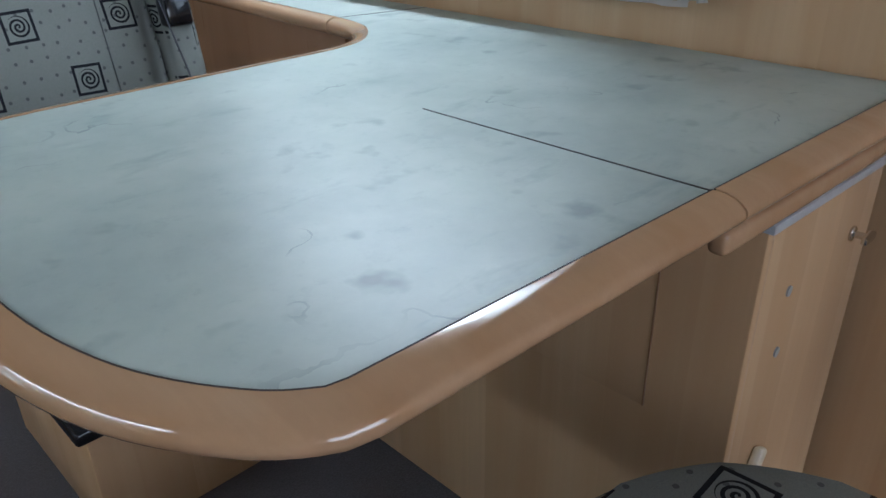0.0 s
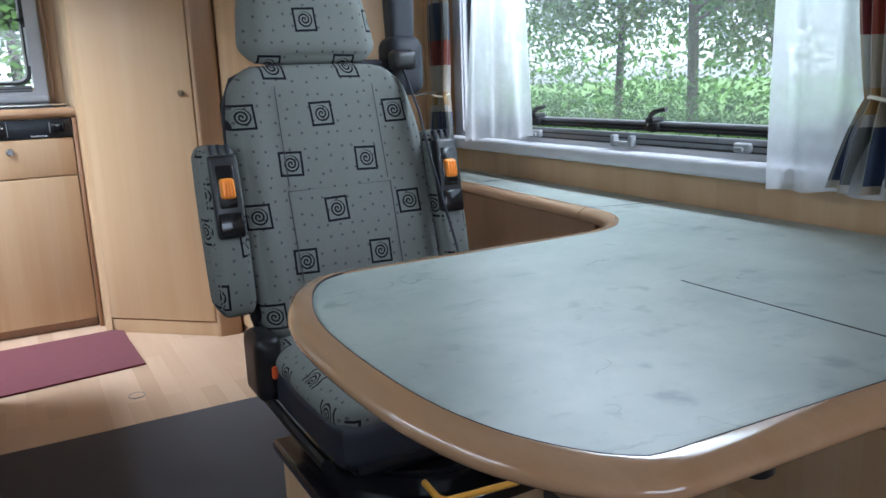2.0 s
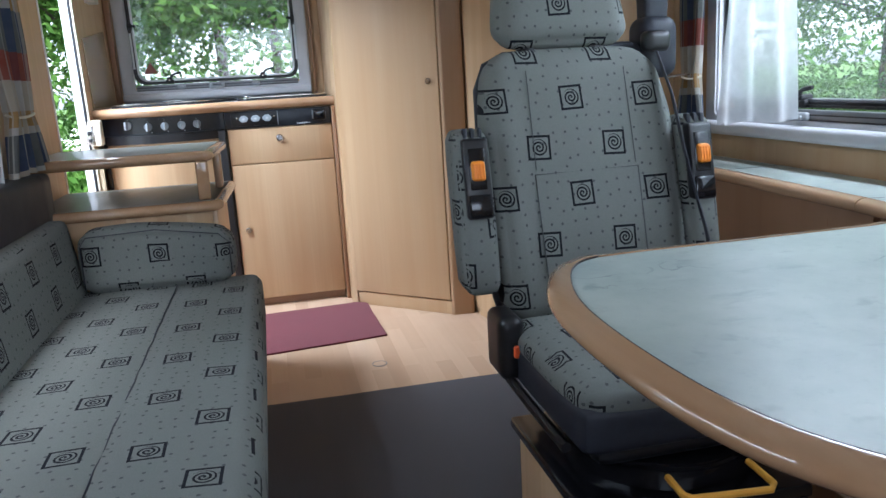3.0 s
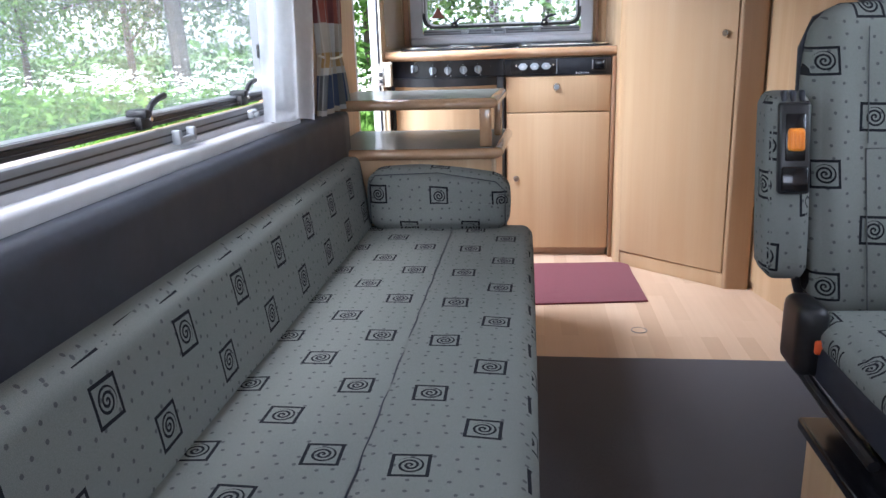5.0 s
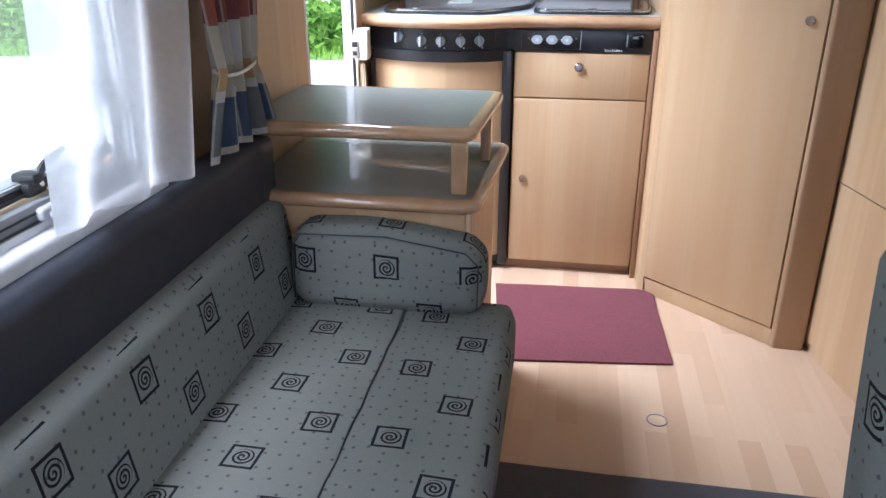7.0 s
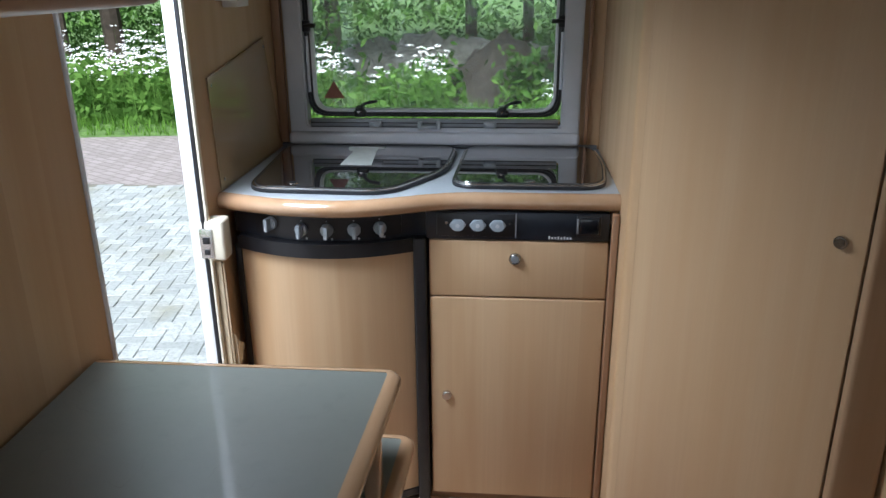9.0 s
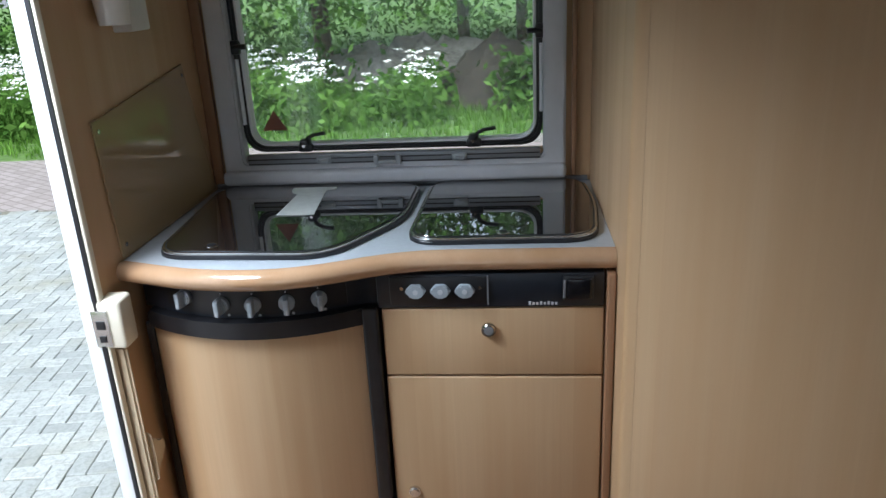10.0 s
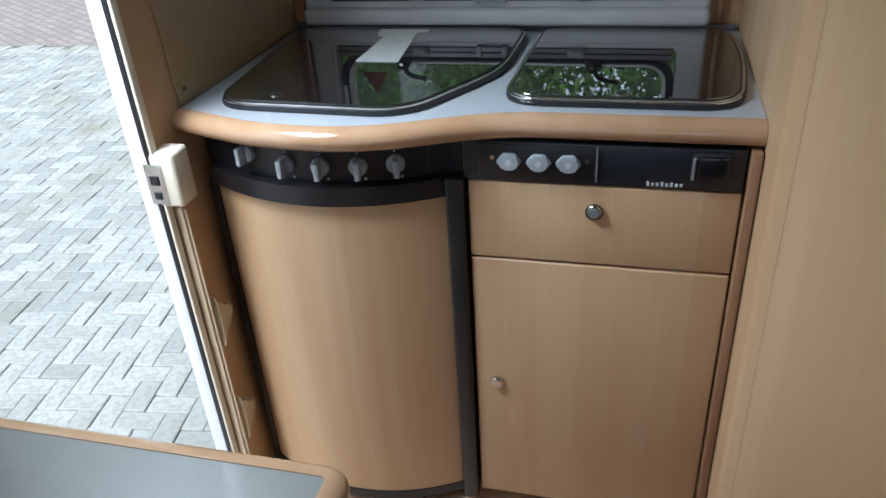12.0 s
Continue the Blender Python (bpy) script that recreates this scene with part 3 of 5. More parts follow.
# ---------- windows ----------
def window(name, put, u0, u1, z0, z1, label, clips, latches, sides=()):
    """A framed camper window. put maps (along the wall, into the room, height) to the world."""
    w = thing(name, put((u0 + u1) / 2, 0, z0), label, "window")
    w["kind"] = "structure"

    def ring(o, i, d0, d1, ro, ri, z0o, z0i):
        bm = bmesh.new()
        outer = rounded([(u0 - o, z0o), (u1 + o, z0o), (u1 + o, z1 + o), (u0 - o, z1 + o)], ro)
        inner = rounded([(u0 + i, z0i), (u1 - i, z0i), (u1 - i, z1 - i), (u0 + i, z1 - i)], ri)
        n = len(outer)
        vs = [[bm.verts.new((p[0], d, p[1])) for p in ln] for ln, d in ((outer, d0), (outer, d1), (inner, d1), (inner, d0))]
        for k in range(4):
            for j in range(n):
                bm.faces.new((vs[k][j], vs[k][(j + 1) % n], vs[(k + 1) % 4][(j + 1) % n], vs[(k + 1) % 4][j]))
        edge = [e for e in bm.edges if all(abs(v.co.y - d1) < 1e-6 for v in e.verts)]
        keep = {tuple(sorted((id(a), id(b)))) for ln in (vs[1], vs[2]) for a, b in zip(ln, ln[1:] + ln[:1])}
        es = [e for e in edge if tuple(sorted((id(e.verts[0]), id(e.verts[1])))) in keep]
        bmesh.ops.bevel(bm, geom=es, offset=0.006, segments=2, affect="EDGES")
        return remap(bm, lambda c: Vector(put(c.x, c.y, c.z)))

    part("window_frame", ring(0.045, 0.012, -0.02, 0.026, 0.012, 0.012, z0 - 0.070, z0 - 0.012), "frame_white", w)
    part("gasket", ring(-0.013, 0.028, -0.03, 0.006, 0.06, 0.055, z0 + 0.013, z0 + 0.026), "black_plastic", w)
    part("inner_rim", ring(-0.029, 0.036, -0.034, 0.000, 0.055, 0.05, z0 + 0.027, z0 + 0.034), "alu_white" if name == "window_3" else "rail_grey", w)
    pane = part("pane", remap(box(u0 + 0.012, u1 - 0.012, -0.038, -0.033, z0 + 0.012, z1 - 0.012), lambda c: Vector(put(c.x, c.y, c.z))), "pane", w, smooth=False)
    pane.visible_shadow = False
    rail = part("blind_rail", remap(box(u0 + 0.02, u1 - 0.02, 0.008, 0.024, z0 - 0.024, z0 + 0.010, 0.004), lambda c: Vector(put(c.x, c.y, c.z))), "rail_grey", w, "grey metal blind rail")
    part("rail_groove", remap(box(u0 + 0.022, u1 - 0.022, 0.020, 0.0255, z0 - 0.004, z0 - 0.001), lambda c: Vector(put(c.x, c.y, c.z))), "black_plastic", rail)
    part("rail_groove", remap(box(u0 + 0.022, u1 - 0.022, 0.020, 0.0255, z0 - 0.016, z0 - 0.0135), lambda c: Vector(put(c.x, c.y, c.z))), "black_plastic", rail)
    part("window_sill", remap(box(u0 - 0.046, u1 + 0.046, 0.010, 0.052, z0 - 0.068, z0 - 0.030, 0.013, 4), lambda c: Vector(put(c.x, c.y, c.z))), "frame_white", w, "pale rounded sill")
    for u, kind in clips:
        bm = bmesh.new()
        if kind == "grip":
            box(u - 0.036, u - 0.022, 0.022, 0.040, z0 - 0.022, z0 + 0.004, 0.004, 2, bm)
            box(u + 0.022, u + 0.036, 0.022, 0.040, z0 - 0.022, z0 + 0.004, 0.004, 2, bm)
            box(u - 0.024, u + 0.024, 0.030, 0.040, z0 - 0.020, z0 - 0.009, 0.003, 2, bm)
        else:
            box(u - 0.020, u + 0.020, 0.022, 0.036, z0 - 0.016, z0 + 0.004, 0.006, 3, bm)
            box(u - 0.008, u + 0.014, 0.034, 0.042, z0 - 0.014, z0 - 0.004, 0.003, 2, bm)
        part("blind_grip" if kind == "grip" else "blind_catch", remap(bm, lambda c: Vector(put(c.x, c.y, c.z))), "grey_plastic", w)
    for u, way in latches:
        bm = box(u - 0.022, u + 0.018, -0.022, 0.012, z0 + 0.012, z0 + 0.034, 0.006, 2)
        box(u - 0.016, u + 0.010, -0.02, 0.018, z0 + 0.030, z0 + 0.046, 0.006, 2, bm)
        base = part("latch", remap(bm, lambda c: Vector(put(c.x, c.y, c.z))), "black_plastic", w)
        lev = tube([(u, 0.012, z0 + 0.036), (u + way * 0.010, 0.016, z0 + 0.052), (u + way * 0.024, 0.018, z0 + 0.059), (u + way * 0.056, 0.018, z0 + 0.064)], 0.0055, 6)
        part("lever", remap(lev, lambda c: Vector(put(c.x, c.y, c.z))), "black_plastic", base)
        part("latch_screw", remap(disc((u - 0.004, 0.018, z0 + 0.030), (0, 1, 0), 0.004, 0.003, 10), lambda c: Vector(put(c.x, c.y, c.z))), "chrome", base)
    for u, z, way in sides:
        bm = box(u - 0.014, u + 0.014, -0.02, 0.014, z - 0.018, z + 0.018, 0.006, 2)
        base = part("latch", remap(bm, lambda c: Vector(put(c.x, c.y, c.z))), "black_plastic", w)
        lev = tube([(u, 0.014, z), (u + way * 0.012, 0.018, z + 0.002), (u + way * 0.034, 0.018, z + 0.002)], 0.007, 6)
        part("lever", remap(lev, lambda c: Vector(put(c.x, c.y, c.z))), "black_plastic", base)
        st = tube([(u, 0.004, z - 0.03), (u, 0.004, z - 0.20)], 0.005, 6)
        part("stay", remap(st, lambda c: Vector(put(c.x, c.y, c.z))), "alu_white", w)
    return w


put_w = lambda u, d, z: (XL + d, u, z)
put_e = lambda u, d, z: (XR - d, u, z)
put_n = lambda u, d, z: (u, YB - d, z)
window("window_1", put_w, *LWIN, "grey-framed hinged camper window above the sofa", [(1.765, "grip"), (2.115, "catch"), (1.2, "catch")], [(1.68, 1), (2.13, 1), (1.1, 1)], [(2.325, 0.985, -1)])
window("window_2", put_e, *RWIN, "grey-framed hinged camper window above the side counter", [(1.722, "grip"), (2.055, "catch"), (1.392, "catch")], [(2.095, -1), (1.66, -1), (1.22, -1)])
window("window_3", put_n, *KWIN, "grey-framed camper window with black latches above the hob", [(-0.555, "grip"), (-0.725, "catch"), (-0.365, "catch")], [(-0.775, 1), (-0.325, 1)], [(-0.935, 1.32, 1), (-0.152, 1.33, -1)])
t = part("warning_sticker", remap(prism([(-0.900, 1.095), (-0.832, 1.095), (-0.865, 1.150)], 0, 0.001), lambda c: Vector((c.x, YB + 0.031 + c.z, c.y))), "sticker_red", smooth=False)
tagged(t, "dark red triangular sticker on the kitchen window pane", "sticker")

# doorway lining
dj = thing("doorway_frame", (XL, 3.55, 0), "white aluminium frame round the open entrance doorway", "door frame")
dj["kind"] = "structure"
part("jamb", box(XL - 0.042, XL - 0.012, DOOR[1] - 0.010, DOOR[1] - 0.001, -0.10, 1.84, 0.003), "alu_white", dj)
part("seal", box(XL - 0.012, XL - 0.002, DOOR[1] - 0.012, DOOR[1] - 0.001, -0.02, 1.82, 0.002), "black_plastic", dj, "black rubber door seal")
part("lining", box(XL - 0.001, XL + 0.006, DOOR[1] - 0.012, DOOR[1] + 0.005, 0.0, 1.82, 0.003), "cream_plastic", dj)
part("jamb", box(XL - 0.052, XL + 0.004, DOOR[0] + 0.001, DOOR[0] + 0.012, -0.10, 1.84, 0.003), "alu_white", dj)
part("jamb", box(XL - 0.052, XL + 0.004, DOOR[0] + 0.013, DOOR[1] - 0.015, 1.80, 1.818, 0.003), "alu_white", dj)
part("threshold", box(XL - 0.09, XL + 0.01, DOOR[0] + 0.013, DOOR[1] - 0.015, -0.018, 0.006, 0.003), "steel", dj)
bx = thing("door_latch_keeper", (XL, 3.83, 0.80), "cream plastic door latch keeper on the jamb", "latch")
part("case", box(XL - 0.024, XL + 0.042, DOOR[1] - 0.012, DOOR[1] + 0.042, 0.800, 0.905, 0.008, 3), "cream_plastic", bx)
part("strike_plate", box(XL - 0.018, XL + 0.016, DOOR[1] - 0.0155, DOOR[1] - 0.010, 0.808, 0.885, 0.001), "chrome", bx)
part("strike_slot", box(XL - 0.010, XL + 0.008, DOOR[1] - 0.018, DOOR[1] - 0.014, 0.846, 0.864, 0.001), "black_plastic", bx)
part("strike_slot", box(XL - 0.008, XL + 0.006, DOOR[1] - 0.018, DOOR[1] - 0.014, 0.818, 0.832, 0.001), "black_plastic", bx)

# ---------- side counter and table ----------
ZTAB = 0.722
NOSE = [(0.975, 0.736)] + smooth_line([(0.50, 0.756), (0.30, 0.764), (0.16, 0.7695), (0.122, 0.771)], 3) + smooth_line([(0.108, 0.774), (0.083, 0.795), (0.054, 0.838), (0.033, 0.888), (0.018, 0.960), (0.012, 1.060), (0.013, 1.150), (0.020, 1.225), (0.038, 1.300), (0.068, 1.375), (0.100, 1.418), (0.135, 1.436)], 4)
BACK = [(0.135, 1.436), (0.20, 1.440)] + smooth_line([(0.57, 1.440), (0.62, 1.441), (0.665, 1.448), (0.710, 1.470), (0.748, 1.508), (0.775, 1.555), (0.787, 1.610), (0.7905, 1.645)], 4)
SIDE = [(0.7915, 1.650), (0.815, 2.10), (0.832, 2.70)]
top = thing("side_table", (0.5, 1.1, 0), "grey-green marbled laminate table with a rounded beech edge", "table")
lam = NOSE + BACK[1:] + SIDE + [(0.975, 2.70)]
part("tabletop", prism(lam, ZTAB - 0.030, ZTAB), "laminate", top, smooth=False)
SEAMX = 0.503
FRONT_Y = lambda x: 0.736 + (0.975 - x) * 0.0421
part("edge", bullnose(NOSE[:0:-1], 0.033, ZTAB - 0.027, ZTAB + 0.003, 10), "beech_edge", top, "glossy rounded beech edge")
part("edge", bullnose([(0.5028, 0.7557), (0.75, 0.7455), (0.975, 0.736)], 0.033, ZTAB - 0.026, ZTAB + 0.003, 10), "beech_edge", top, "glossy rounded beech edge")
part("edge", bullnose(BACK[::-1], 0.028, ZTAB - 0.030, ZTAB + 0.002), "beech_edge", top)
part("edge", bullnose(SIDE[::-1], 0.028, ZTAB - 0.030, ZTAB + 0.002), "beech_edge", top)
part("edge_groove", bullnose(offset_path(NOSE[:0:-1], -0.0006), 0.0026, ZTAB, ZTAB + 0.0034, 3), "joint_dark", top)
part("edge_groove", bullnose([(0.5028, 0.7563), (0.75, 0.7461), (0.975, 0.7366)], 0.0026, ZTAB, ZTAB + 0.0034, 3), "joint_dark", top)
part("seam", box(SEAMX - 0.0012, SEAMX + 0.0012, 0.757, 1.115, ZTAB - 0.001, ZTAB + 0.0006), "black_plastic", top, smooth=False)
part("seam", remap(box(0.792, 0.975, -0.001, 0.001, ZTAB - 0.001, ZTAB + 0.0006), lambda c: Vector((c.x, 1.650 - (c.x - 0.79) * 0.25 + c.y, c.z))), "black_plastic", top, smooth=False)
part("seam", box(0.822, 0.975, 2.163, 2.166, ZTAB - 0.001, ZTAB + 0.0006), "black_plastic", top, smooth=False)
part("lower_rail", remap(box(SEAMX - 0.002, 0.97, -0.020, 0.0, ZTAB - 0.058, ZTAB - 0.034, 0.007, 3), lambda c: Vector((c.x, FRONT_Y(c.x) + c.y, c.z))), "beech_edge", top)
part("rail_gap", remap(box(SEAMX, 0.97, -0.010, 0.0, ZTAB - 0.034, ZTAB - 0.026), lambda c: Vector((c.x, FRONT_Y(c.x) + c.y, c.z))), "joint_dark", top, smooth=False)
part("slide_rail", remap(box(0.60, 0.97, -0.018, 0.0, ZTAB - 0.070, ZTAB - 0.059, 0.002), lambda c: Vector((c.x, FRONT_Y(c.x) + c.y, c.z))), "steel", top)
part("release_knob", disc((0.265, 0.80, ZTAB - 0.031), (0, 0, -1), 0.016, 0.04, 14, 0.004), "black_plastic", top, "black release knob under the top")
part("bracket", remap(prism([(0.0, 0.0), (0.05, 0.0), (0.05, -0.045), (0.035, -0.045)], 0, 0.08), lambda c: Vector((0.065 + c.x, 0.825 + c.z, ZTAB - 0.031 + c.y))), "beech", top)

# cabinet under the counter
cab = thing("counter_cabinet", (0.8, 1.1, 0), "beech cabinet with an access panel below the table", "cabinet")
part("side_panel", box(0.610, 0.628, 0.742, 1.440, 0.0, ZTAB - 0.031, 0.003), "beech", cab)
part("access_panel", box(0.6085, 0.612, 0.852, 1.32, 0.380, 0.566, 0.001), "beech", cab, "flush beech access panel")
part("panel_joint", box(0.6078, 0.611, 0.8500, 0.8520, 0.380, 0.5680), "beech_trim", cab, smooth=False)
part("panel_joint", box(0.6078, 0.611, 0.8520, 1.3220, 0.566, 0.5680), "beech_trim", cab, smooth=False)
part("panel_joint", box(0.6078, 0.611, 1.3200, 1.3220, 0.380, 0.566), "beech_trim", cab, smooth=False)
part("panel_plug", disc((0.610, 1.37, 0.055), (-1, 0, 0), 0.014, 0.0012, 18), "wall_beige", cab)
part("rear_panel", box(0.630, 0.97, 1.420, 1.438, 0.0, ZTAB - 0.031, 0.002), "beech", cab)
part("front_panel", box(0.629, 0.955, 0.744, 0.760, 0.0, ZTAB - 0.071, 0.003), "beech", cab, "beech front panel with screw caps")
for x, z in ((0.703, 0.545), (0.706, 0.462)):
    part("screw_cap", disc((x, 0.744, z), (0, -1, 0), 0.0065, 0.002, 14), "knob_grey", cab)
bolt = part("bolt_plate", disc((0.885, 0.744, 0.552), (0, -1, 0), 0.010, 0.004, 16, 0.001), "chrome", cab, "small chrome bolt")
part("bolt_stem", disc((0.885, 0.740, 0.552), (0, -1, 0), 0.0045, 0.016, 12), "chrome", bolt)
part("bolt_grip", rbox(0.868, 0.902, 0.719, 0.728, 0.547, 0.557, 0.003, 4), "chrome", bolt)
part("catch", remap(box(-0.012, 0.012, -0.006, 0.006, -0.022, 0.022, 0.004), lambda c: Matrix.Rotation(0.5, 4, "Y") @ c + Vector((0.700, 0.737, 0.300))), "cream_plastic", cab)
sc = thing("side_shelf_cabinet", (0.87, 2.2, 0), "beech panelled base of the narrow side shelf", "cabinet")
part("panel", remap(box(-0.008, 0.008, 1.63, 2.70, 0.0, ZTAB - 0.031), lambda c: Vector((0.80 + (c.y - 1.63) * 0.04 + c.x, c.y, c.z))), "beech_trim", sc)

# ---------- wardrobe and washroom ----------
wd = thing("wardrobe", (0.2, 3.9, 0), "beech corner wardrobe with a tall angled door", "wardrobe")
part("corner", prism(rounded([(-0.025, 3.86), (-0.025, 3.8032), (-0.0048, 3.7849), (0.0, 3.86)], [0, 0.017, 0, 0], 8), 0.0, ZT - 0.003), "beech", wd)
part("side", box(-0.025, -0.010, 3.860, YB - 0.002, 0.0, ZT - 0.003), "beech", wd, smooth=False)
A, B = Vector((-0.010, 3.797)), Vector((0.366, 3.457))
D = (B - A).normalized()
N = Vector((-D.y, D.x)) * -1


def along(s0, s1, d0, d1, z0, z1, bev):
    bm = box(s0, s1, d0, d1, z0, z1, bev, 3)
    return remap(bm, lambda c: Vector((A.x + D.x * c.x + N.x * c.y, A.y + D.y * c.x + N.y * c.y, c.z)))


L = (B - A).length
part("plinth", along(0.0, L, -0.02, 0.0, 0.0, 0.060, 0.002), "beech", wd)
dr = part("door", along(0.0115, L - 0.008, -0.012, 0.0055, 0.064, 1.88, 0.002), "beech", wd, "tall plain beech wardrobe door")
kp = A + D * (L - 0.052)
part("knob", disc((kp.x + N.x * 0.006, kp.y + N.y * 0.006, 0.986), (N.x, N.y, 0), 0.013, 0.012, 20, 0.004), "chrome", dr, "round brushed metal push knob")
part("post", prism(rounded([(B.x - 0.004, B.y), (B.x + 0.004, B.y - 0.012), (0.463, 3.440), (0.463, 3.52), (B.x + 0.03, 3.52)], [0, 0.02, 0.02, 0, 0], 6), 0.0, ZT - 0.002), "beech_post_shaded", wd, "rounded beech corner post with shade in its darker colour")
part("back_fill", prism([(-0.009, 3.83), (0.36, 3.50), (0.46, 3.525), (XR - 0.002, 3.525), (XR - 0.002, YB - 0.002), (-0.009, YB - 0.002)], 0.0, ZT - 0.003), "beech", wd, smooth=False)
wr = thing("washroom_partition", (0.7, 3.0, 0), "pale beech partition of the washroom beside the seat", "partition")
wr["kind"] = "structure"
part("lower_panel", prism([(0.468, 3.438), (0.560, 2.990), (0.615, 2.722), (XR - 0.002, 2.722), (XR - 0.002, 3.52), (0.468, 3.52)], 0.035, 0.548), "beech", wr, smooth=False)
part("upper_panel", prism([(0.468, 3.438), (0.560, 2.990), (0.615, 2.722), (XR - 0.002, 2.722), (XR - 0.002, 3.52), (0.468, 3.52)], 0.552, ZT - 0.003), "beech", wr, smooth=False)
part("base", prism([(0.476, 3.40), (0.566, 2.990), (0.62, 2.73), (XR - 0.002, 2.73), (XR - 0.002, 3.5), (0.476, 3.5)], 0.0, 0.034), "beech", wr, smooth=False)
part("cam_lock", remap(box(-0.006, 0.006, -0.003, 0.002, -0.012, 0.012, 0.003), lambda c: Vector((0.531 + c.y, 3.12 + c.x, 0.20 + c.z))), "chrome", wr)

# ---------- kitchen ----------
KT = 0.945
CTR = smooth_line([(XL + 0.003, 3.905), (-0.985, 3.888), (-0.93, 3.870), (-0.87, 3.853), (-0.79, 3.843), (-0.715, 3.843), (-0.65, 3.855), (-0.59, 3.876), (-0.53, 3.902), (-0.475, 3.922), (-0.42, 3.934), (-0.36, 3.938), (-0.20, 3.938), (-0.026, 3.938)], 3)
ct = thing("kitchen_worktop", (-0.53, 4.2, KT), "silver-grey kitchen worktop with a curved beech edge", "worktop")
part("top", prism(CTR + [(-0.026, YB - 0.001), (XL + 0.003, YB - 0.001)], KT - 0.03, KT), "steel", ct, smooth=False)
part("edge", bullnose(CTR, 0.030, KT - 0.042, KT + 0.001), "beech_edge", ct, "rounded beech edge")
part("upstand", box(XL + 0.004, -0.032, YB - 0.012, YB - 0.002, KT, KT + 0.014, 0.003), "rail_grey", ct)


def glass_lid(name, pts, label):
    g = thing(name, (pts[0][0], pts[0][1], KT), label, "hob cover")
    o = rounded(pts, 0.075, 8)
    part("rim", prism(o, KT + 0.001, KT + 0.010, 0.004, 3), "black_plastic", g)
    part("steel_ring", prism(offset_path(o, -0.0035, True), KT + 0.009, KT + 0.0145, 0.003, 2), "chrome", g)
    part("seal", prism(offset_path(o, -0.0085, True), KT + 0.012, KT + 0.0152, 0.002, 2), "black_plastic", g)
    part("glass", prism(offset_path(o, -0.0125, True), KT + 0.013, KT + 0.0165, 0.001, 1), "hob_glass", g, "smoked black glass")
    return g


lid = glass_lid("hob_cover", [(-0.975, 3.905), (-0.60, 3.888), (-0.47, 4.13), (-0.462, 4.425), (-1.010, 4.425)], "smoked glass lid over the gas hob")
lid2 = glass_lid("sink_cover", [(-0.455, 3.965), (-0.055, 3.965), (-0.032, 4.20), (-0.045, 4.43), (-0.440, 4.43)], "smoked glass lid over the sink")
for q, g in (((-0.86, 3.945), lid), ((-0.25, 3.995), lid2)):
    part("pull_hole", disc((q[0], q[1], KT + 0.0165), (0, 0, 1), 0.014, 0.0015, 18), "chrome", g)
    part("pull_hole_centre", disc((q[0], q[1], KT + 0.0175), (0, 0, 1), 0.009, 0.0012, 18), "black_plastic", g)
tp = thing("notice_label", (-0.745, 4.25, KT + 0.017), "white paper label strip taped onto the hob lid", "label")
part("paper", prism([(-0.800, 4.36), (-0.800, 4.385), (-0.685, 4.385), (-0.685, 4.36), (-0.705, 4.355), (-0.705, 4.32), (-0.690, 4.145), (-0.780, 4.145), (-0.775, 4.32), (-0.790, 4.33)], KT + 0.0168, KT + 0.0174), "tape_white", tp, smooth=False)

# refrigerator with curved front
fr = thing("refrigerator", (-0.77, 4.0, 0), "built-in refrigerator with a curved beech door", "refrigerator")


def bow(x, depth=0.0):
    """Front line of the curved fridge column."""
    t = (x + 0.775) / 0.235
    return 3.925 - 0.072 * max(0.0, 1 - t * t) + depth


def curved(x0, x1, z0, z1, d0, d1, n=24, bev=0.0):
    xs = [x0 + (x1 - x0) * i / n for i in range(n + 1)]
    return prism([(x, bow(x) + d0) for x in xs] + [(x, bow(x) + d1) for x in xs[::-1]], z0, z1, bev)


part("door", curved(-1.008, -0.548, 0.055, 0.792, 0.0, 0.05), "beech", fr, "curved beech fridge door")
part("handle_strip", curved(-1.012, -0.536, 0.792, 0.829, -0.012, 0.05, 24, 0.006), "black_plastic", fr, "black curved grip strip")
part("frame_side", box(-0.546, -0.512, 3.905, 3.96, 0.02, 0.83, 0.006, 3), "black_plastic", fr)
part("frame_side", box(-1.022, -1.006, 3.915, 3.96, 0.04, 0.80, 0.004), "black_plastic", fr)
part("base_strip", curved(-1.012, -0.536, 0.032, 0.054, -0.004, 0.05), "black_plastic", fr)
part("body", box(-1.02, -0.515, 3.962, 4.44, 0.0, 0.828), "black_plastic", fr, smooth=False)
hb = thing("hob_control_panel", (-0.77, 3.9, 0.85), "black curved hob panel with grey rotary knobs", "control panel")
part("fascia", curved(-1.022, -0.515, 0.830, 0.902, 0.012, 0.06), "panel_blue_black", hb)
part("fascia_inlay", curved(-0.955, -0.575, 0.838, 0.896, 0.010, 0.014), "black_plastic", hb)
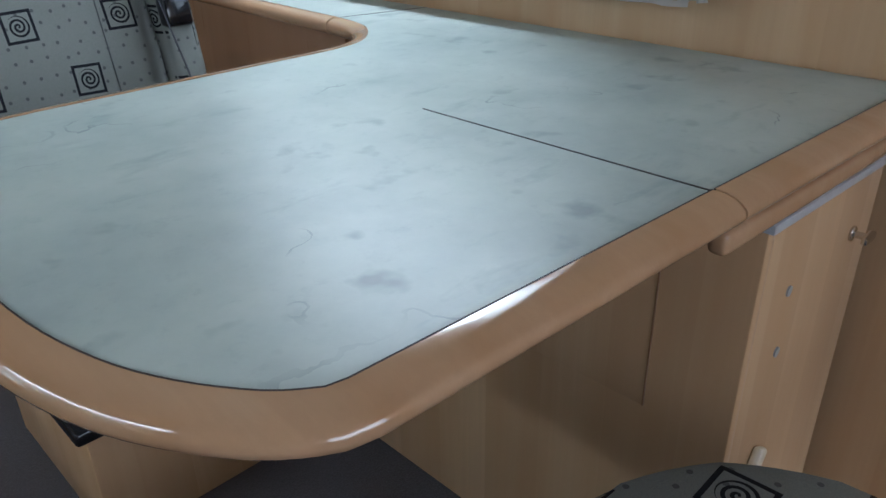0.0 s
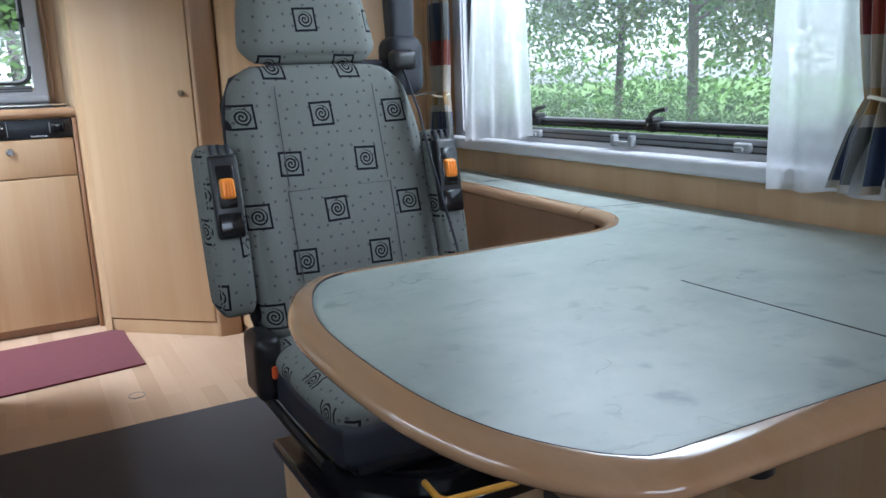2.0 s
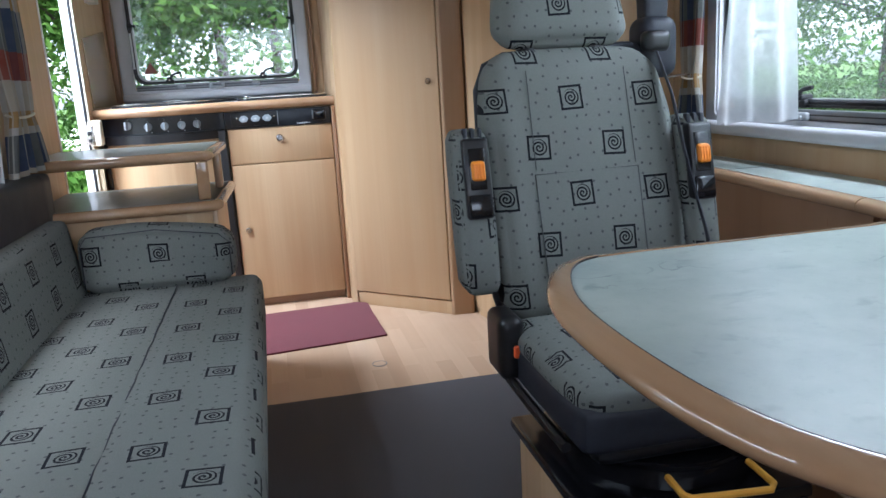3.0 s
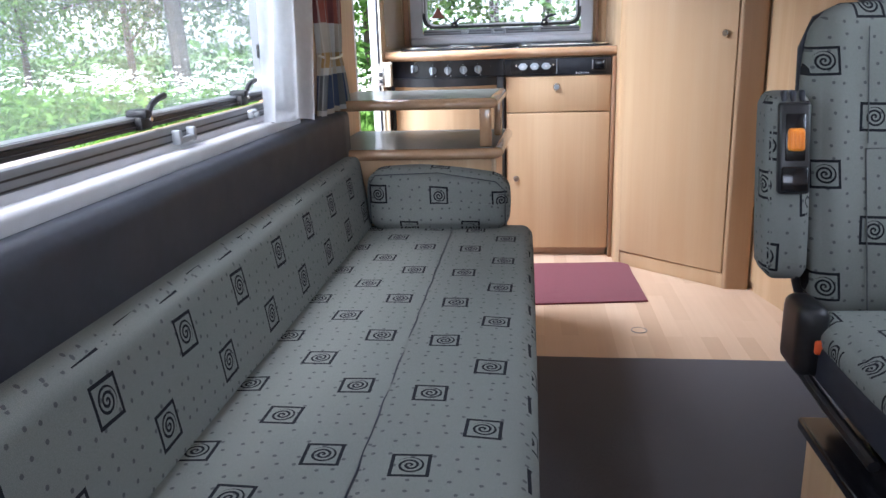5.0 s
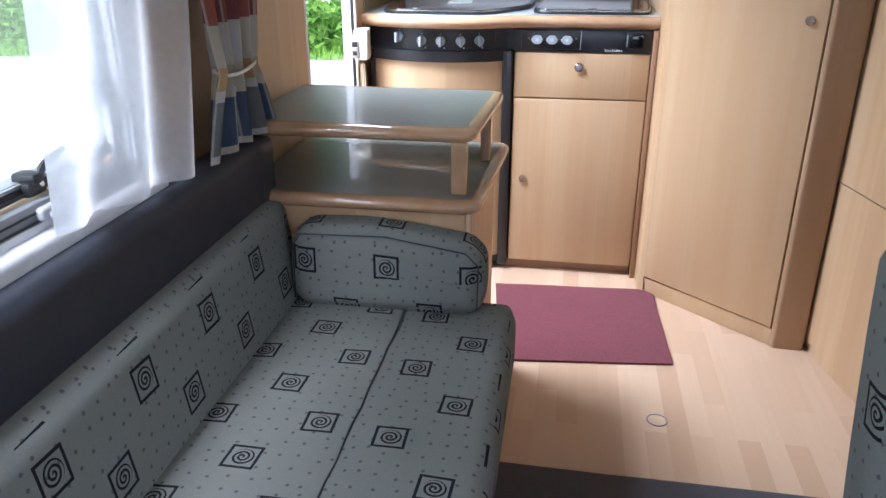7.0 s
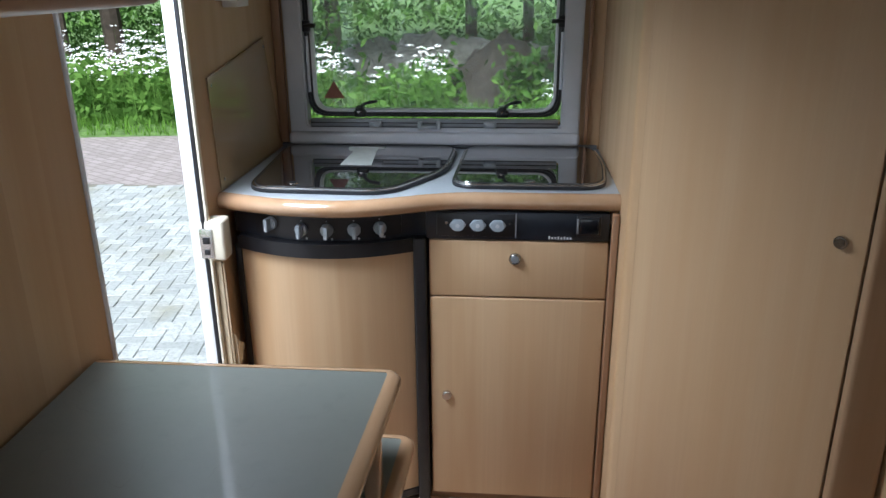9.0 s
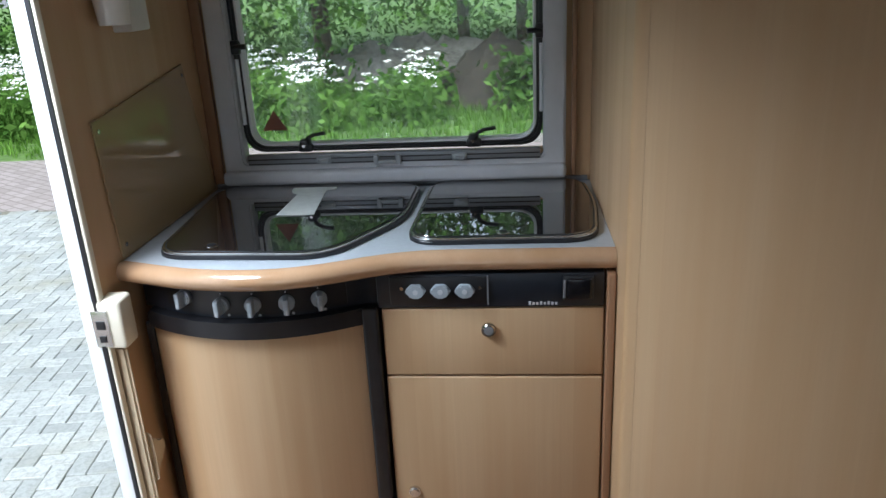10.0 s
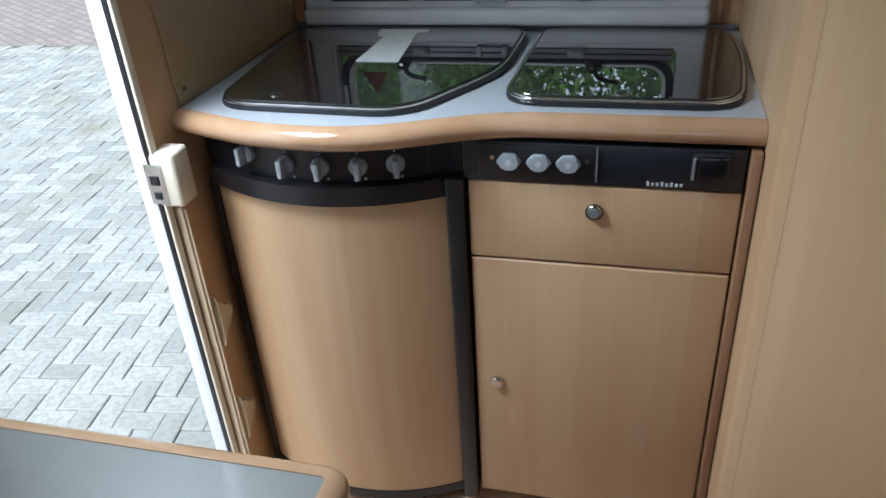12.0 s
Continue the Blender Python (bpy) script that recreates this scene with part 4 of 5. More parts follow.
for i, x in enumerate((-0.906, -0.823, -0.757, -0.690, -0.628)):
    y = bow(x) + 0.010
    z = 0.872 if i == 0 else 0.862
    sl = (bow(x + 0.01) - bow(x - 0.01)) / 0.02
    nn = Vector((sl, -1, 0)).normalized()
    kb = part("knob", disc((x, y, z), nn, 0.0165, 0.012, 24, 0.003), "knob_grey", hb, "grey rotary gas knob")
    rot = Vector((1, sl, 0)).normalized()
    bar = box(-0.0055, 0.0055, -0.012, 0.012, -0.018, 0.016, 0.003)
    part("grip", remap(bar, lambda c, nn=nn, rot=rot, x=x, y=y, z=z: Vector((x, y, z)) + nn * (0.018 + c.y) + rot * c.x + Vector((0, 0, c.z))), "knob_grey", kb)
    part("pointer", remap(box(-0.0012, 0.0012, -0.0003, 0.0006, -0.016, -0.006), lambda c, nn=nn, rot=rot, x=x, y=y, z=z: Vector((x, y, z)) + nn * (0.0300 - c.y) + rot * c.x + Vector((0, 0, c.z))), "print_grey", kb)
    part("mark", disc((x + 0.012, y - 0.001, z - 0.024), nn, 0.003, 0.0012, 8), "print_grey", hb)
    part("mark", disc((x, y - 0.001, z + 0.023), nn, 0.0016, 0.0012, 8), "print_grey", hb)

# cabinet right of the fridge
ku = thing("kitchen_cabinet", (-0.28, 4.1, 0), "beech kitchen base unit with a drawer and a door", "cabinet")
part("body", box(-0.508, -0.034, 3.945, 4.44, 0.036, 0.902), "beech", ku, smooth=False)
part("end_trim", box(-0.044, -0.027, 3.900, 3.944, 0.0, 0.902, 0.003), "beech_trim", ku, "dark reddish beech edge strip")
part("kick_board", box(-0.546, -0.048, 3.950, 3.962, 0.0, 0.034), "beech_trim", ku)
kd = part("drawer_front", box(-0.506, -0.047, 3.918, 3.944, 0.667, 0.823, 0.004, 3), "beech", ku)
part("knob", disc((-0.283, 3.918, 0.776), (0, -1, 0), 0.0155, 0.010, 22, 0.004), "chrome", kd, "round bronze-grey push knob")
part("knob_centre", disc((-0.283, 3.9085, 0.776), (0, -1, 0), 0.010, 0.002, 18, 0.0008), "rail_grey", kd)
kd2 = part("door", box(-0.506, -0.047, 3.918, 3.944, 0.040, 0.663, 0.004, 3), "beech", ku)
part("knob", disc((-0.462, 3.918, 0.368), (0, -1, 0), 0.0135, 0.010, 22, 0.004), "chrome", kd2, "round bronze-grey push knob")
sp = thing("switch_panel", (-0.28, 3.92, 0.83), "blue-black kitchen panel with rotary switches and socket", "control panel")
part("fascia", box(-0.512, -0.048, 3.916, 3.944, 0.826, 0.900, 0.003), "panel_blue_black", sp)
part("inlay", box(-0.484, -0.284, 3.912, 3.918, 0.836, 0.896, 0.002), "black_plastic", sp)
part("ridge", box(-0.284, -0.281, 3.911, 3.917, 0.834, 0.897), "rail_grey", sp)
for x in (-0.430, -0.379, -0.329):
    pts = rounded([(-0.022, 0.0), (-0.010, -0.014), (0.010, -0.014), (0.022, 0.0), (0.010, 0.014), (-0.010, 0.014)], 0.004, 3)
    kb = part("rotary_knob", remap(prism(pts, 0.0, 0.012, 0.003), lambda c, x=x: Vector((x + c.x, 3.913 - c.z, 0.867 + c.y))), "knob_grey", sp, "grey hexagonal rotary switch")
    part("symbol", disc((x, 3.901, 0.867), (0, -1, 0), 0.0055, 0.0008, 10), "print_grey", kb)
for x, z in ((-0.298, 0.872), (-0.459, 0.872)):
    part("indicator", disc((x, 3.913, z), (0, -1, 0), 0.004, 0.003, 12), "chrome", sp)
so = part("socket", box(-0.132, -0.070, 3.908, 3.918, 0.842, 0.896, 0.004), "black_plastic", sp)
part("socket_flap", box(-0.124, -0.074, 3.902, 3.910, 0.847, 0.891, 0.004), "black_gloss", so)
part("socket_hinge", box(-0.131, -0.126, 3.903, 3.909, 0.850, 0.888, 0.001), "rail_grey", so)
for i in range(8):
    part("badge_bar", box(-0.200 + i * 0.0076, -0.1955 + i * 0.0076, 3.9145, 3.9165, 0.831, 0.8385 if i in (0, 3, 5) else 0.8365), "print_grey", sp, smooth=False)

gl = thing("splash_panel", (XL, 4.15, KT), "clear glossy splash panel on the beech wall by the hob", "splash guard")
part("panel", remap(prism([(3.905, KT + 0.006), (3.888, 1.235), (4.34, 1.295), (4.44, KT + 0.006)], 0.0, 0.004), lambda c: Vector((XL + 0.002 + c.z, c.x, c.y))), "splash_glass", gl, smooth=False)
for y, z in ((3.905, 1.215), (3.925, KT + 0.03), (4.33, 1.27)):
    part("screw", disc((XL + 0.006, y, z), (1, 0, 0), 0.005, 0.002, 10), "chrome", gl)
vt = thing("cup_holder", (XL, 4.02, 1.40), "white plastic wall holder with a cup and a paper packet", "cup holder")
cup = bmesh.new()
bmesh.ops.create_cone(cup, cap_ends=True, segments=28, radius1=0.029, radius2=0.038, depth=0.105, matrix=Matrix.Translation((XL + 0.040, 3.985, 1.4625)))
part("cup", cup, "cup_white", vt, "tapered white plastic cup")
part("cup_rim", tube([(XL + 0.040 + 0.038 * math.cos(a * math.pi / 12), 3.985 + 0.038 * math.sin(a * math.pi / 12), 1.514) for a in range(25)], 0.003, 6), "cup_white", vt)
part("shelf_plate", box(XL, XL + 0.082, 3.915, 4.135, 1.4835, 1.4885, 0.002), "cup_white", vt)
part("packet", box(XL + 0.004, XL + 0.046, 4.040, 4.125, 1.392, 1.4825, 0.004, 2), "cup_white", vt, "folded white paper packet")
kt = thing("corner_trim", (-1.0, 4.43, 0.96), "reddish beech corner batten beside the kitchen window", "trim")
kt["kind"] = "structure"
part("batten", box(XL + 0.001, XL + 0.030, YB - 0.016, YB - 0.001, KT + 0.016, ZT - 0.002, 0.005, 3), "beech_trim", kt)
part("batten", box(-0.075, -0.062, YB - 0.016, YB - 0.001, KT + 0.016, ZT - 0.002, 0.004, 3), "beech_trim", kt)
# pockets of the lower wall by the fridge
dp = thing("door_pocket", (-1.02, 3.86, 0.3), "moulded cream pocket rail on the wall by the fridge", "pocket")
on_wall = lambda c: Vector((XL + 0.001 + c.z, c.x, c.y))
part("rail", remap(prism([(3.808, 0.02), (3.824, 0.02), (3.822, 0.79), (3.808, 0.79)], 0.0, 0.024, 0.005, 3), on_wall), "pocket_cream", dp)
for z in (0.20, 0.46):
    arm = smooth_line([(3.822, z), (3.830, z + 0.018), (3.850, z + 0.040), (3.876, z + 0.052), (3.878, z + 0.072), (3.856, z + 0.082), (3.834, z + 0.096), (3.822, z + 0.125)], 3)
    part("pocket_arm", remap(prism(arm, 0.0, 0.030, 0.005, 3), on_wall), "pocket_cream", dp)
kl = thing("overhead_locker", (-0.85, 2.8, 1.45), "beech overhead locker with a rounded front corner", "locker")
part("body", prism(rounded([(XL + 0.002, 0.9), (-0.70, 0.9), (-0.70, 3.06), (XL + 0.002, 3.06)], [0, 0, 0.16, 0], 10), 1.452, ZT - 0.004, 0.0), "beech_y", kl)
part("lower_edge", bullnose(rounded([(XL + 0.01, 3.05), (-0.715, 3.05), (-0.715, 0.92)], [0, 0.15, 0], 10)[::-1], 0.024, 1.436, 1.47), "beech_trim", kl)

# ---------- sideboard ----------
sb = thing("sideboard", (-0.76, 3.0, 0), "beech sideboard with two glossy laminate shelves", "sideboard")
SH1, SH2 = 0.676, 0.822


def shelf(z, x1, y0, y1, r):
    o = rounded([(XL + 0.002, y0), (x1 - 0.02, y0), (x1, y1), (XL + 0.002, y1)], [0, r, 0.022, 0], 8)
    return o


for z, y0, y1, x1, nm in ((SH1, 2.752, 3.255, -0.475, "lower_shelf"), (SH2, 2.800, 3.235, -0.492, "upper_shelf")):
    o = shelf(z, x1, y0, y1, 0.034)
    part(nm, prism(offset_path(o, -0.010, True), z - 0.026, z), "laminate_gloss_shaded", sb, smooth=False)
    ln = [p for p in o if p[0] > XL + 0.01]
    line = [(XL + 0.012, y0 + 0.010)] + offset_path(ln, -0.010) + [(XL + 0.012, y1 - 0.010)]
    part("shelf_edge", bullnose(line, 0.024, z - 0.032, z + 0.001), "beech_edge", sb, "rounded beech shelf edge")
part("front_panel", box(XL + 0.002, -0.515, 2.760, 2.778, 0.0, SH1 - 0.028), "beech", sb, smooth=False)
part("corner_stile", box(-0.514, -0.500, 2.757, 2.782, 0.0, SH1 - 0.028, 0.004), "beech_pale", sb)
part("side_panel", box(-0.516, -0.500, 2.783, 3.235, 0.0, SH1 - 0.028), "beech", sb, smooth=False)
part("rear_panel", box(XL + 0.002, -0.517, 3.220, 3.235, 0.0, SH1 - 0.028), "beech", sb, smooth=False)
part("post", box(-0.552, -0.516, 2.790, 2.815, SH1, SH2 - 0.028, 0.006, 3), "beech_edge", sb)
part("post", box(-0.520, -0.494, 3.06, 3.10, SH1, SH2 - 0.028, 0.006, 3), "beech_edge", sb)
part("post", box(XL + 0.004, XL + 0.03, 2.83, 2.87, SH1, SH2 - 0.028, 0.004, 2), "beech", sb)

# ---------- sofa ----------
SZ = 0.452
sofa = thing("sofa", (-0.68, 1.6, 0), "long bench sofa in grey-green cloth printed with framed spirals", "sofa")
OFF = (0.866 + 0.0915, -1.592 + 0.107)


sp2 = rbox(-0.935, -0.392, 0.30, 2.752, SZ - 0.15, SZ, 0.035, 34, 0.006)
lay = sp2.loops.layers.uv.verify()
uvs(sp2, "box", OFF)
for fc in sp2.faces:
    if fc.calc_center_median().x > -0.628:
        for lp in fc.loops:
            lp[lay].uv.x += 0.558 + 0.0915 - OFF[0]
            lp[lay].uv.y += -1.571 + 0.107 - OFF[1]
for v in sp2.verts:
    if v.co.z > SZ - 0.01:
        v.co.z -= 0.004 * math.exp(-((v.co.x + 0.628) / 0.012) ** 2)
        v.co.z += 0.0025 * noise.noise(Vector((v.co.x * 7, v.co.y * 5, 0.5)))
part("seat_cushion", sp2, "upholstery", sofa, "long grey-green printed seat cushion")
part("seat_piping", tube([(-0.628 + 0.0015 * math.sin(i * 2.3), 0.34 + i * 0.05, SZ + 0.0035 + 0.0012 * math.sin(i * 1.7)) for i in range(49)], 0.0018, 6), "vinyl_dark", sofa)
part("seat_base", box(-1.0, -0.44, 0.32, 2.75, 0.0, SZ - 0.152, 0.004), "beech", sofa)
bk = rbox(-0.985, -0.882, 0.30, 2.748, SZ - 0.03, 0.668, 0.03, 26, 0.006)
uvs(bk, "box", (-0.602 + 0.0915, -1.885 + 0.107))
part("back_cushion", remap(bk, lambda c: Vector((c.x - (c.z - SZ) * 0.14, c.y, c.z))), "upholstery", sofa, "low printed back cushion")
pd = rbox(XL + 0.002, -0.948, 0.30, 2.80, 0.62, 0.800, 0.026, 16, 0.003)
part("back_pad", pd, "vinyl_dark", sofa, "padded charcoal vinyl strip below the window")
bo = rbox(-0.880, -0.466, 2.642, 2.752, SZ - 0.002, 0.626, 0.036, 16, 0.010)
uvs(bo, "box", (0.666 + 0.0915, -0.56 + 0.107))
bend = lambda c: Vector((c.x, c.y + (c.z - SZ) * 0.12, c.z - max(0, (c.x + 0.72)) * 0.10 * (c.z > 0.54)))
bolster = thing("bolster", (-0.68, 2.69, SZ), "firm grey-green printed bolster at the sofa's end", "bolster")
part("cover", remap(bo, bend), "upholstery", bolster)
part("piping", remap(tube([(-0.873, 2.646, 0.47), (-0.875, 2.645, 0.59), (-0.858, 2.645, 0.614), (-0.67, 2.638, 0.626), (-0.50, 2.645, 0.614), (-0.472, 2.645, 0.59), (-0.472, 2.646, 0.47)], 0.0016, 6), bend), "vinyl_dark", bolster)

# ---------- belted swivel seat ----------
LEAN_BACK = 0.27
seat = thing("belted_seat", (0.36, 1.75, 0), "grey-green printed belted passenger seat with folded armrests", "seat")


def leaned(bm, z0=0.45, k=LEAN_BACK):
    return remap(bm, lambda c: Vector((c.x, c.y + (c.z - z0) * k, c.z)))


CO = (-0.36 + 0.0915, -0.936 + 0.107)
b = rbox(0.158, 0.606, 1.955, 2.065, 0.44, 1.040, 0.055, 18, 0.010)
for v in b.verts:
    t = max(0.0, (v.co.z - 0.86) / 0.18)
    v.co.x = 0.378 + (v.co.x - 0.378) * (1 - 0.10 * t * t)
    e = abs(v.co.x - 0.378) / 0.228
    if v.co.y < 2.0:
        v.co.y -= 0.028 * max(0, e - 0.62) / 0.38 * (1 - 0.5 * t)
uvs(b, "xz", CO)
back = part("backrest", leaned(b), "upholstery", seat, "printed backrest with raised side bolsters")
shell = rbox(0.150, 0.606, 2.035, 2.085, 0.45, 1.030, 0.024, 12)
for v in shell.verts:
    t = max(0.0, (v.co.z - 0.80) / 0.23)
    v.co.x = 0.378 + (v.co.x - 0.378) * (1 - 0.26 * t * t)
part("backrest_shell", leaned(shell), "vinyl_dark", seat)
part("piping", leaned(tube([(0.158, 2.034, 0.60), (0.152, 2.034, 0.85), (0.158, 2.034, 0.96), (0.185, 2.034, 1.018), (0.235, 2.034, 1.041), (0.378, 2.034, 1.046), (0.52, 2.034, 1.041), (0.572, 2.034, 1.018), (0.598, 2.034, 0.96), (0.604, 2.034, 0.85), (0.598, 2.034, 0.60)], 0.006, 6)), "vinyl_dark", seat)
part("backrest_seam", leaned(tube([(0.256, 1.9462, 0.46), (0.252, 1.9462, 0.77), (0.505, 1.9462, 0.772), (0.502, 1.9462, 0.46)], 0.0016, 5)), "seam_grey", back)
part("backrest_seam", leaned(tube([(0.256, 1.9462, 0.78), (0.258, 1.9475, 1.0)], 0.0012, 5)), "seam_grey", back)
part("backrest_seam", leaned(tube([(0.500, 1.9462, 0.78), (0.498, 1.9475, 1.0)], 0.0012, 5)), "seam_grey", back)
h = rbox(0.208, 0.545, 1.968, 2.060, 1.056, 1.245, 0.045, 14, 0.008)
for v in h.verts:
    t = max(0.0, (v.co.z - 1.06) / 0.19)
    v.co.x = 0.376 + (v.co.x - 0.376) * (1 - 0.16 * t)
uvs(h, "xz", CO)
hd = part("headrest", leaned(h), "upholstery", seat, "printed headrest")
for x in (0.29, 0.46):
    part("headrest_post", leaned(tube([(x, 2.02, 1.02), (x, 2.02, 1.08)], 0.024, 10)), "black_plastic", hd)
s = rbox(0.152, 0.606, 1.530, 1.965, 0.400, 0.466, 0.030, 16, 0.010)
uvs(s, "box", (-0.25 + 0.0915, -1.80 + 0.107))
sc2 = part("seat_cushion", s, "upholstery", seat, "printed seat cushion")
# charcoal side cover; along the front its dark colour stands for the table's shade
skirt = rbox(0.146, 0.612, 1.525, 1.975, 0.335, 0.436, 0.026, 12, 0.004)
part("side_skirt", skirt, "vinyl_dark", sc2, "charcoal skirt round the cushion, in front painting the table's shade")
part("seat_pan", rbox(0.185, 0.570, 1.56, 1.97, 0.296, 0.345, 0.02, 10), "black_plastic", seat)
part("swivel_base", disc((0.375, 1.70, 0.2525), (0, 0, 1), 0.185, 0.046, 48, 0.010), "black_gloss", seat, "round black swivel plate")


def armrest(x0, x1, mirror, back_by):
    bm = rbox(x0, x1, 1.935, 2.035, 0.520, 0.876, 0.022, 12, 0.004)
    uvs(bm, "box", (CO[0] + 0.024, CO[1] + 0.05))
    sh = lambda bm: remap(bm, lambda c: Vector((c.x, c.y + back_by + (c.z - 0.70) * 0.20, c.z)))
    a = part("armrest", sh(bm), "upholstery", seat, "folded-up armrest with a black buckle end")
    xc = (x0 + x1) / 2 + mirror * 0.004
    part("buckle_frame", sh(box(xc - 0.030, xc + 0.030, 1.920, 1.960, 0.688, 0.862, 0.007, 3)), "black_plastic", a)
    part("buckle_recess", sh(box(xc - 0.019, xc + 0.019, 1.9175, 1.930, 0.752, 0.842, 0.003)), "black_gloss", a)
    part("buckle_lower_block", sh(box(xc - 0.025, xc + 0.025, 1.914, 1.930, 0.694, 0.742, 0.004)), "black_gloss", a)
    bt = part("button", sh(rbox(xc - 0.0155, xc + 0.0155, 1.906, 1.935, 0.772, 0.815, 0.007, 6)), "orange_plastic", a, "ribbed orange button")
    for i in range(4):
        part("rib", sh(box(xc - 0.012 + i * 0.007, xc - 0.009 + i * 0.007, 1.9035, 1.908, 0.777, 0.810, 0.001)), "orange_plastic", bt)
    for i in range(3):
        part("knurl", sh(box(xc - 0.022 + i * 0.017, xc - 0.012 + i * 0.017, 1.935, 1.955, 0.862, 0.884, 0.004)), "vinyl_dark", a)
    return a


armrest(0.066, 0.148, 1, 0.07)
armrest(0.612, 0.688, -1, 0.055)
bd = remap(rbox(-0.030, 0.028, -0.060, 0.060, -0.075, 0.068, 0.022, 8), lambda c: Vector((0.136 + c.x, 1.93 + c.y, 0.425 + c.z)))
bc = part("belt_buckle", bd, "black_plastic", seat)
part("release_button", rbox(0.134, 0.160, 1.862, 1.885, 0.405, 0.433, 0.005, 5), "red_plastic", bc, "red belt release button")
part("side_lever", tube([(0.122, 1.96, 0.39), (0.128, 1.90, 0.355), (0.138, 1.78, 0.335), (0.150, 1.62, 0.318)], 0.011, 8), "black_plastic", seat)
strap = bmesh.new()
pts = [(0.590, 2.110, 1.03), (0.590, 2.035, 0.93), (0.598, 2.000, 0.82), (0.606, 1.960, 0.72), (0.618, 1.925, 0.62), (0.632, 1.90, 0.50)]
prev = None
for p in pts:
    row = [strap.verts.new((p[0] + d * 0.35, p[1] + d * 0.93, p[2])) for d in (-0.021, 0.021)] + [strap.verts.new((p[0] + d * 0.35 + 0.002, p[1] + d * 0.93, p[2])) for d in (0.021, -0.021)]
    if prev:
        for j in range(4):
            strap.faces.new((prev[j], prev[(j + 1) % 4], row[(j + 1) % 4], row[j]))
    prev = row
part("belt_strap", strap, "belt", seat, "dark grey seat belt strap")
bp = thing("belt_tower", (0.66, 2.3, 0), "black plastic belt tower behind the seat", "belt tower")
part("tower", rbox(0.602, 0.708, 2.20, 2.30, 0.965, 1.118, 0.035, 10), "vinyl_dark", bp)
part("lower_post", rbox(0.500, 0.600, 2.22, 2.30, 0.0, 1.06, 0.02, 8), "vinyl_dark", bp)
part("shoulder", rbox(0.560, 0.640, 2.22, 2.29, 0.985, 1.055, 0.02, 8), "vinyl_dark", bp)
part("upper_post", rbox(0.628, 0.700, 2.24, 2.30, 1.10, ZT - 0.01, 0.015, 6), "vinyl_dark", bp)
part("belt_guide", rbox(0.590, 0.655, 2.15, 2.20, 1.03, 1.08, 0.015, 8), "black_plastic", bp)
part("peg", tube([(0.690, 2.24, 0.965), (0.745, 2.22, 0.97)], 0.003, 6), "chrome", bp)
pb = thing("seat_pedestal", (0.35, 1.68, 0), "beech box pedestal with a black metal tray", "pedestal")
part("box", box(0.150, 0.545, 1.485, 1.900, 0.0, 0.226, 0.003), "beech", pb)
part("tray", box(0.133, 0.560, 1.468, 1.915, 0.226, 0.252, 0.008, 3), "black_gloss", pb)
part("pull_bar", tube([(0.30, 1.52, 0.285), (0.295, 1.46, 0.285), (0.305, 1.445, 0.285), (0.36, 1.435, 0.287), (0.44, 1.425, 0.288), (0.455, 1.44, 0.288), (0.46, 1.52, 0.288)], 0.0065, 8), "yellow_plastic", pb, "bent yellow-orange release bar")

# front swivel seat, whose cushion is seen beside the cabinet
fs = thing("front_seat", (0.27, 0.50, 0), "grey-green printed seat cushion on a dark base", "seat")
q = rbox(-0.02, 0.56, 0.21, 0.79, 0.36, 0.488, 0.05, 18, 0.010)
for v in q.verts:
    d = Vector((v.co.x - 0.27, v.co.y - 0.50))
    lim = 0.262
    if d.length > lim:
        d = d.normalized() * (lim + (d.length - lim) * 0.12)
        v.co.x, v.co.y = 0.27 + d.x, 0.50 + d.y
uvs(q, "xy", (-0.43 + 0.0915, -0.66 + 0.107))
part("seat_cushion", q, "upholstery", fs)
part("base", rbox(0.12, 0.42, 0.35, 0.65, 0.0, 0.38, 0.03, 6), "vinyl_dark", fs)

# ---------- floor coverings ----------
def mat_piece(name, pts, z1, material, label):
    bm = bmesh.new()
    dense = []
    for i in range(len(pts)):
        a, b2 = Vector(pts[i]), Vector(pts[(i + 1) % len(pts)])
        n = max(2, int((b2 - a).length / 0.02))
        for j in range(n):
            p = a.lerp(b2, j / n)
            w = noise.noise(Vector((p.x * 9, p.y * 9, 1.3))) * 0.004
            dense.append((p.x + w, p.y + w))
    return tagged(part(name, prism(dense, 0.0015, z1, 0.0015, 1, bm), material), label, "rug")


mat_piece("runner_mat", [(-0.90, -1.2), (0.97, -1.2), (0.97, 2.70), (0.42, 2.735), (-0.46, 2.745), (-0.90, 2.75)], 0.007, "carpet_grey", "charcoal grey carpet mat on the floor")
mat_piece("door_mat", [(-0.475, 3.225), (0.049, 3.283), (0.040, 3.560), (0.034, 3.795), (-0.535, 3.760)], 0.008, "carpet_red", "dark wine-red rug in front of the kitchen")
cp = thing("floor_cap", (-0.022, 2.992, 0), "round floor cap set into the vinyl floor", "floor cap")
ring = tube([(-0.022 + 0.026 * math.cos(a * math.pi / 12), 2.992 + 0.026 * math.sin(a * math.pi / 12), 0.001) for a in range(25)], 0.0018, 6)
part("ring", ring, "rail_grey", cp)
part("plate", disc((-0.022, 2.992, 0.0005), (0, 0, 1), 0.0245, 0.001, 28), "floor_vinyl", cp)

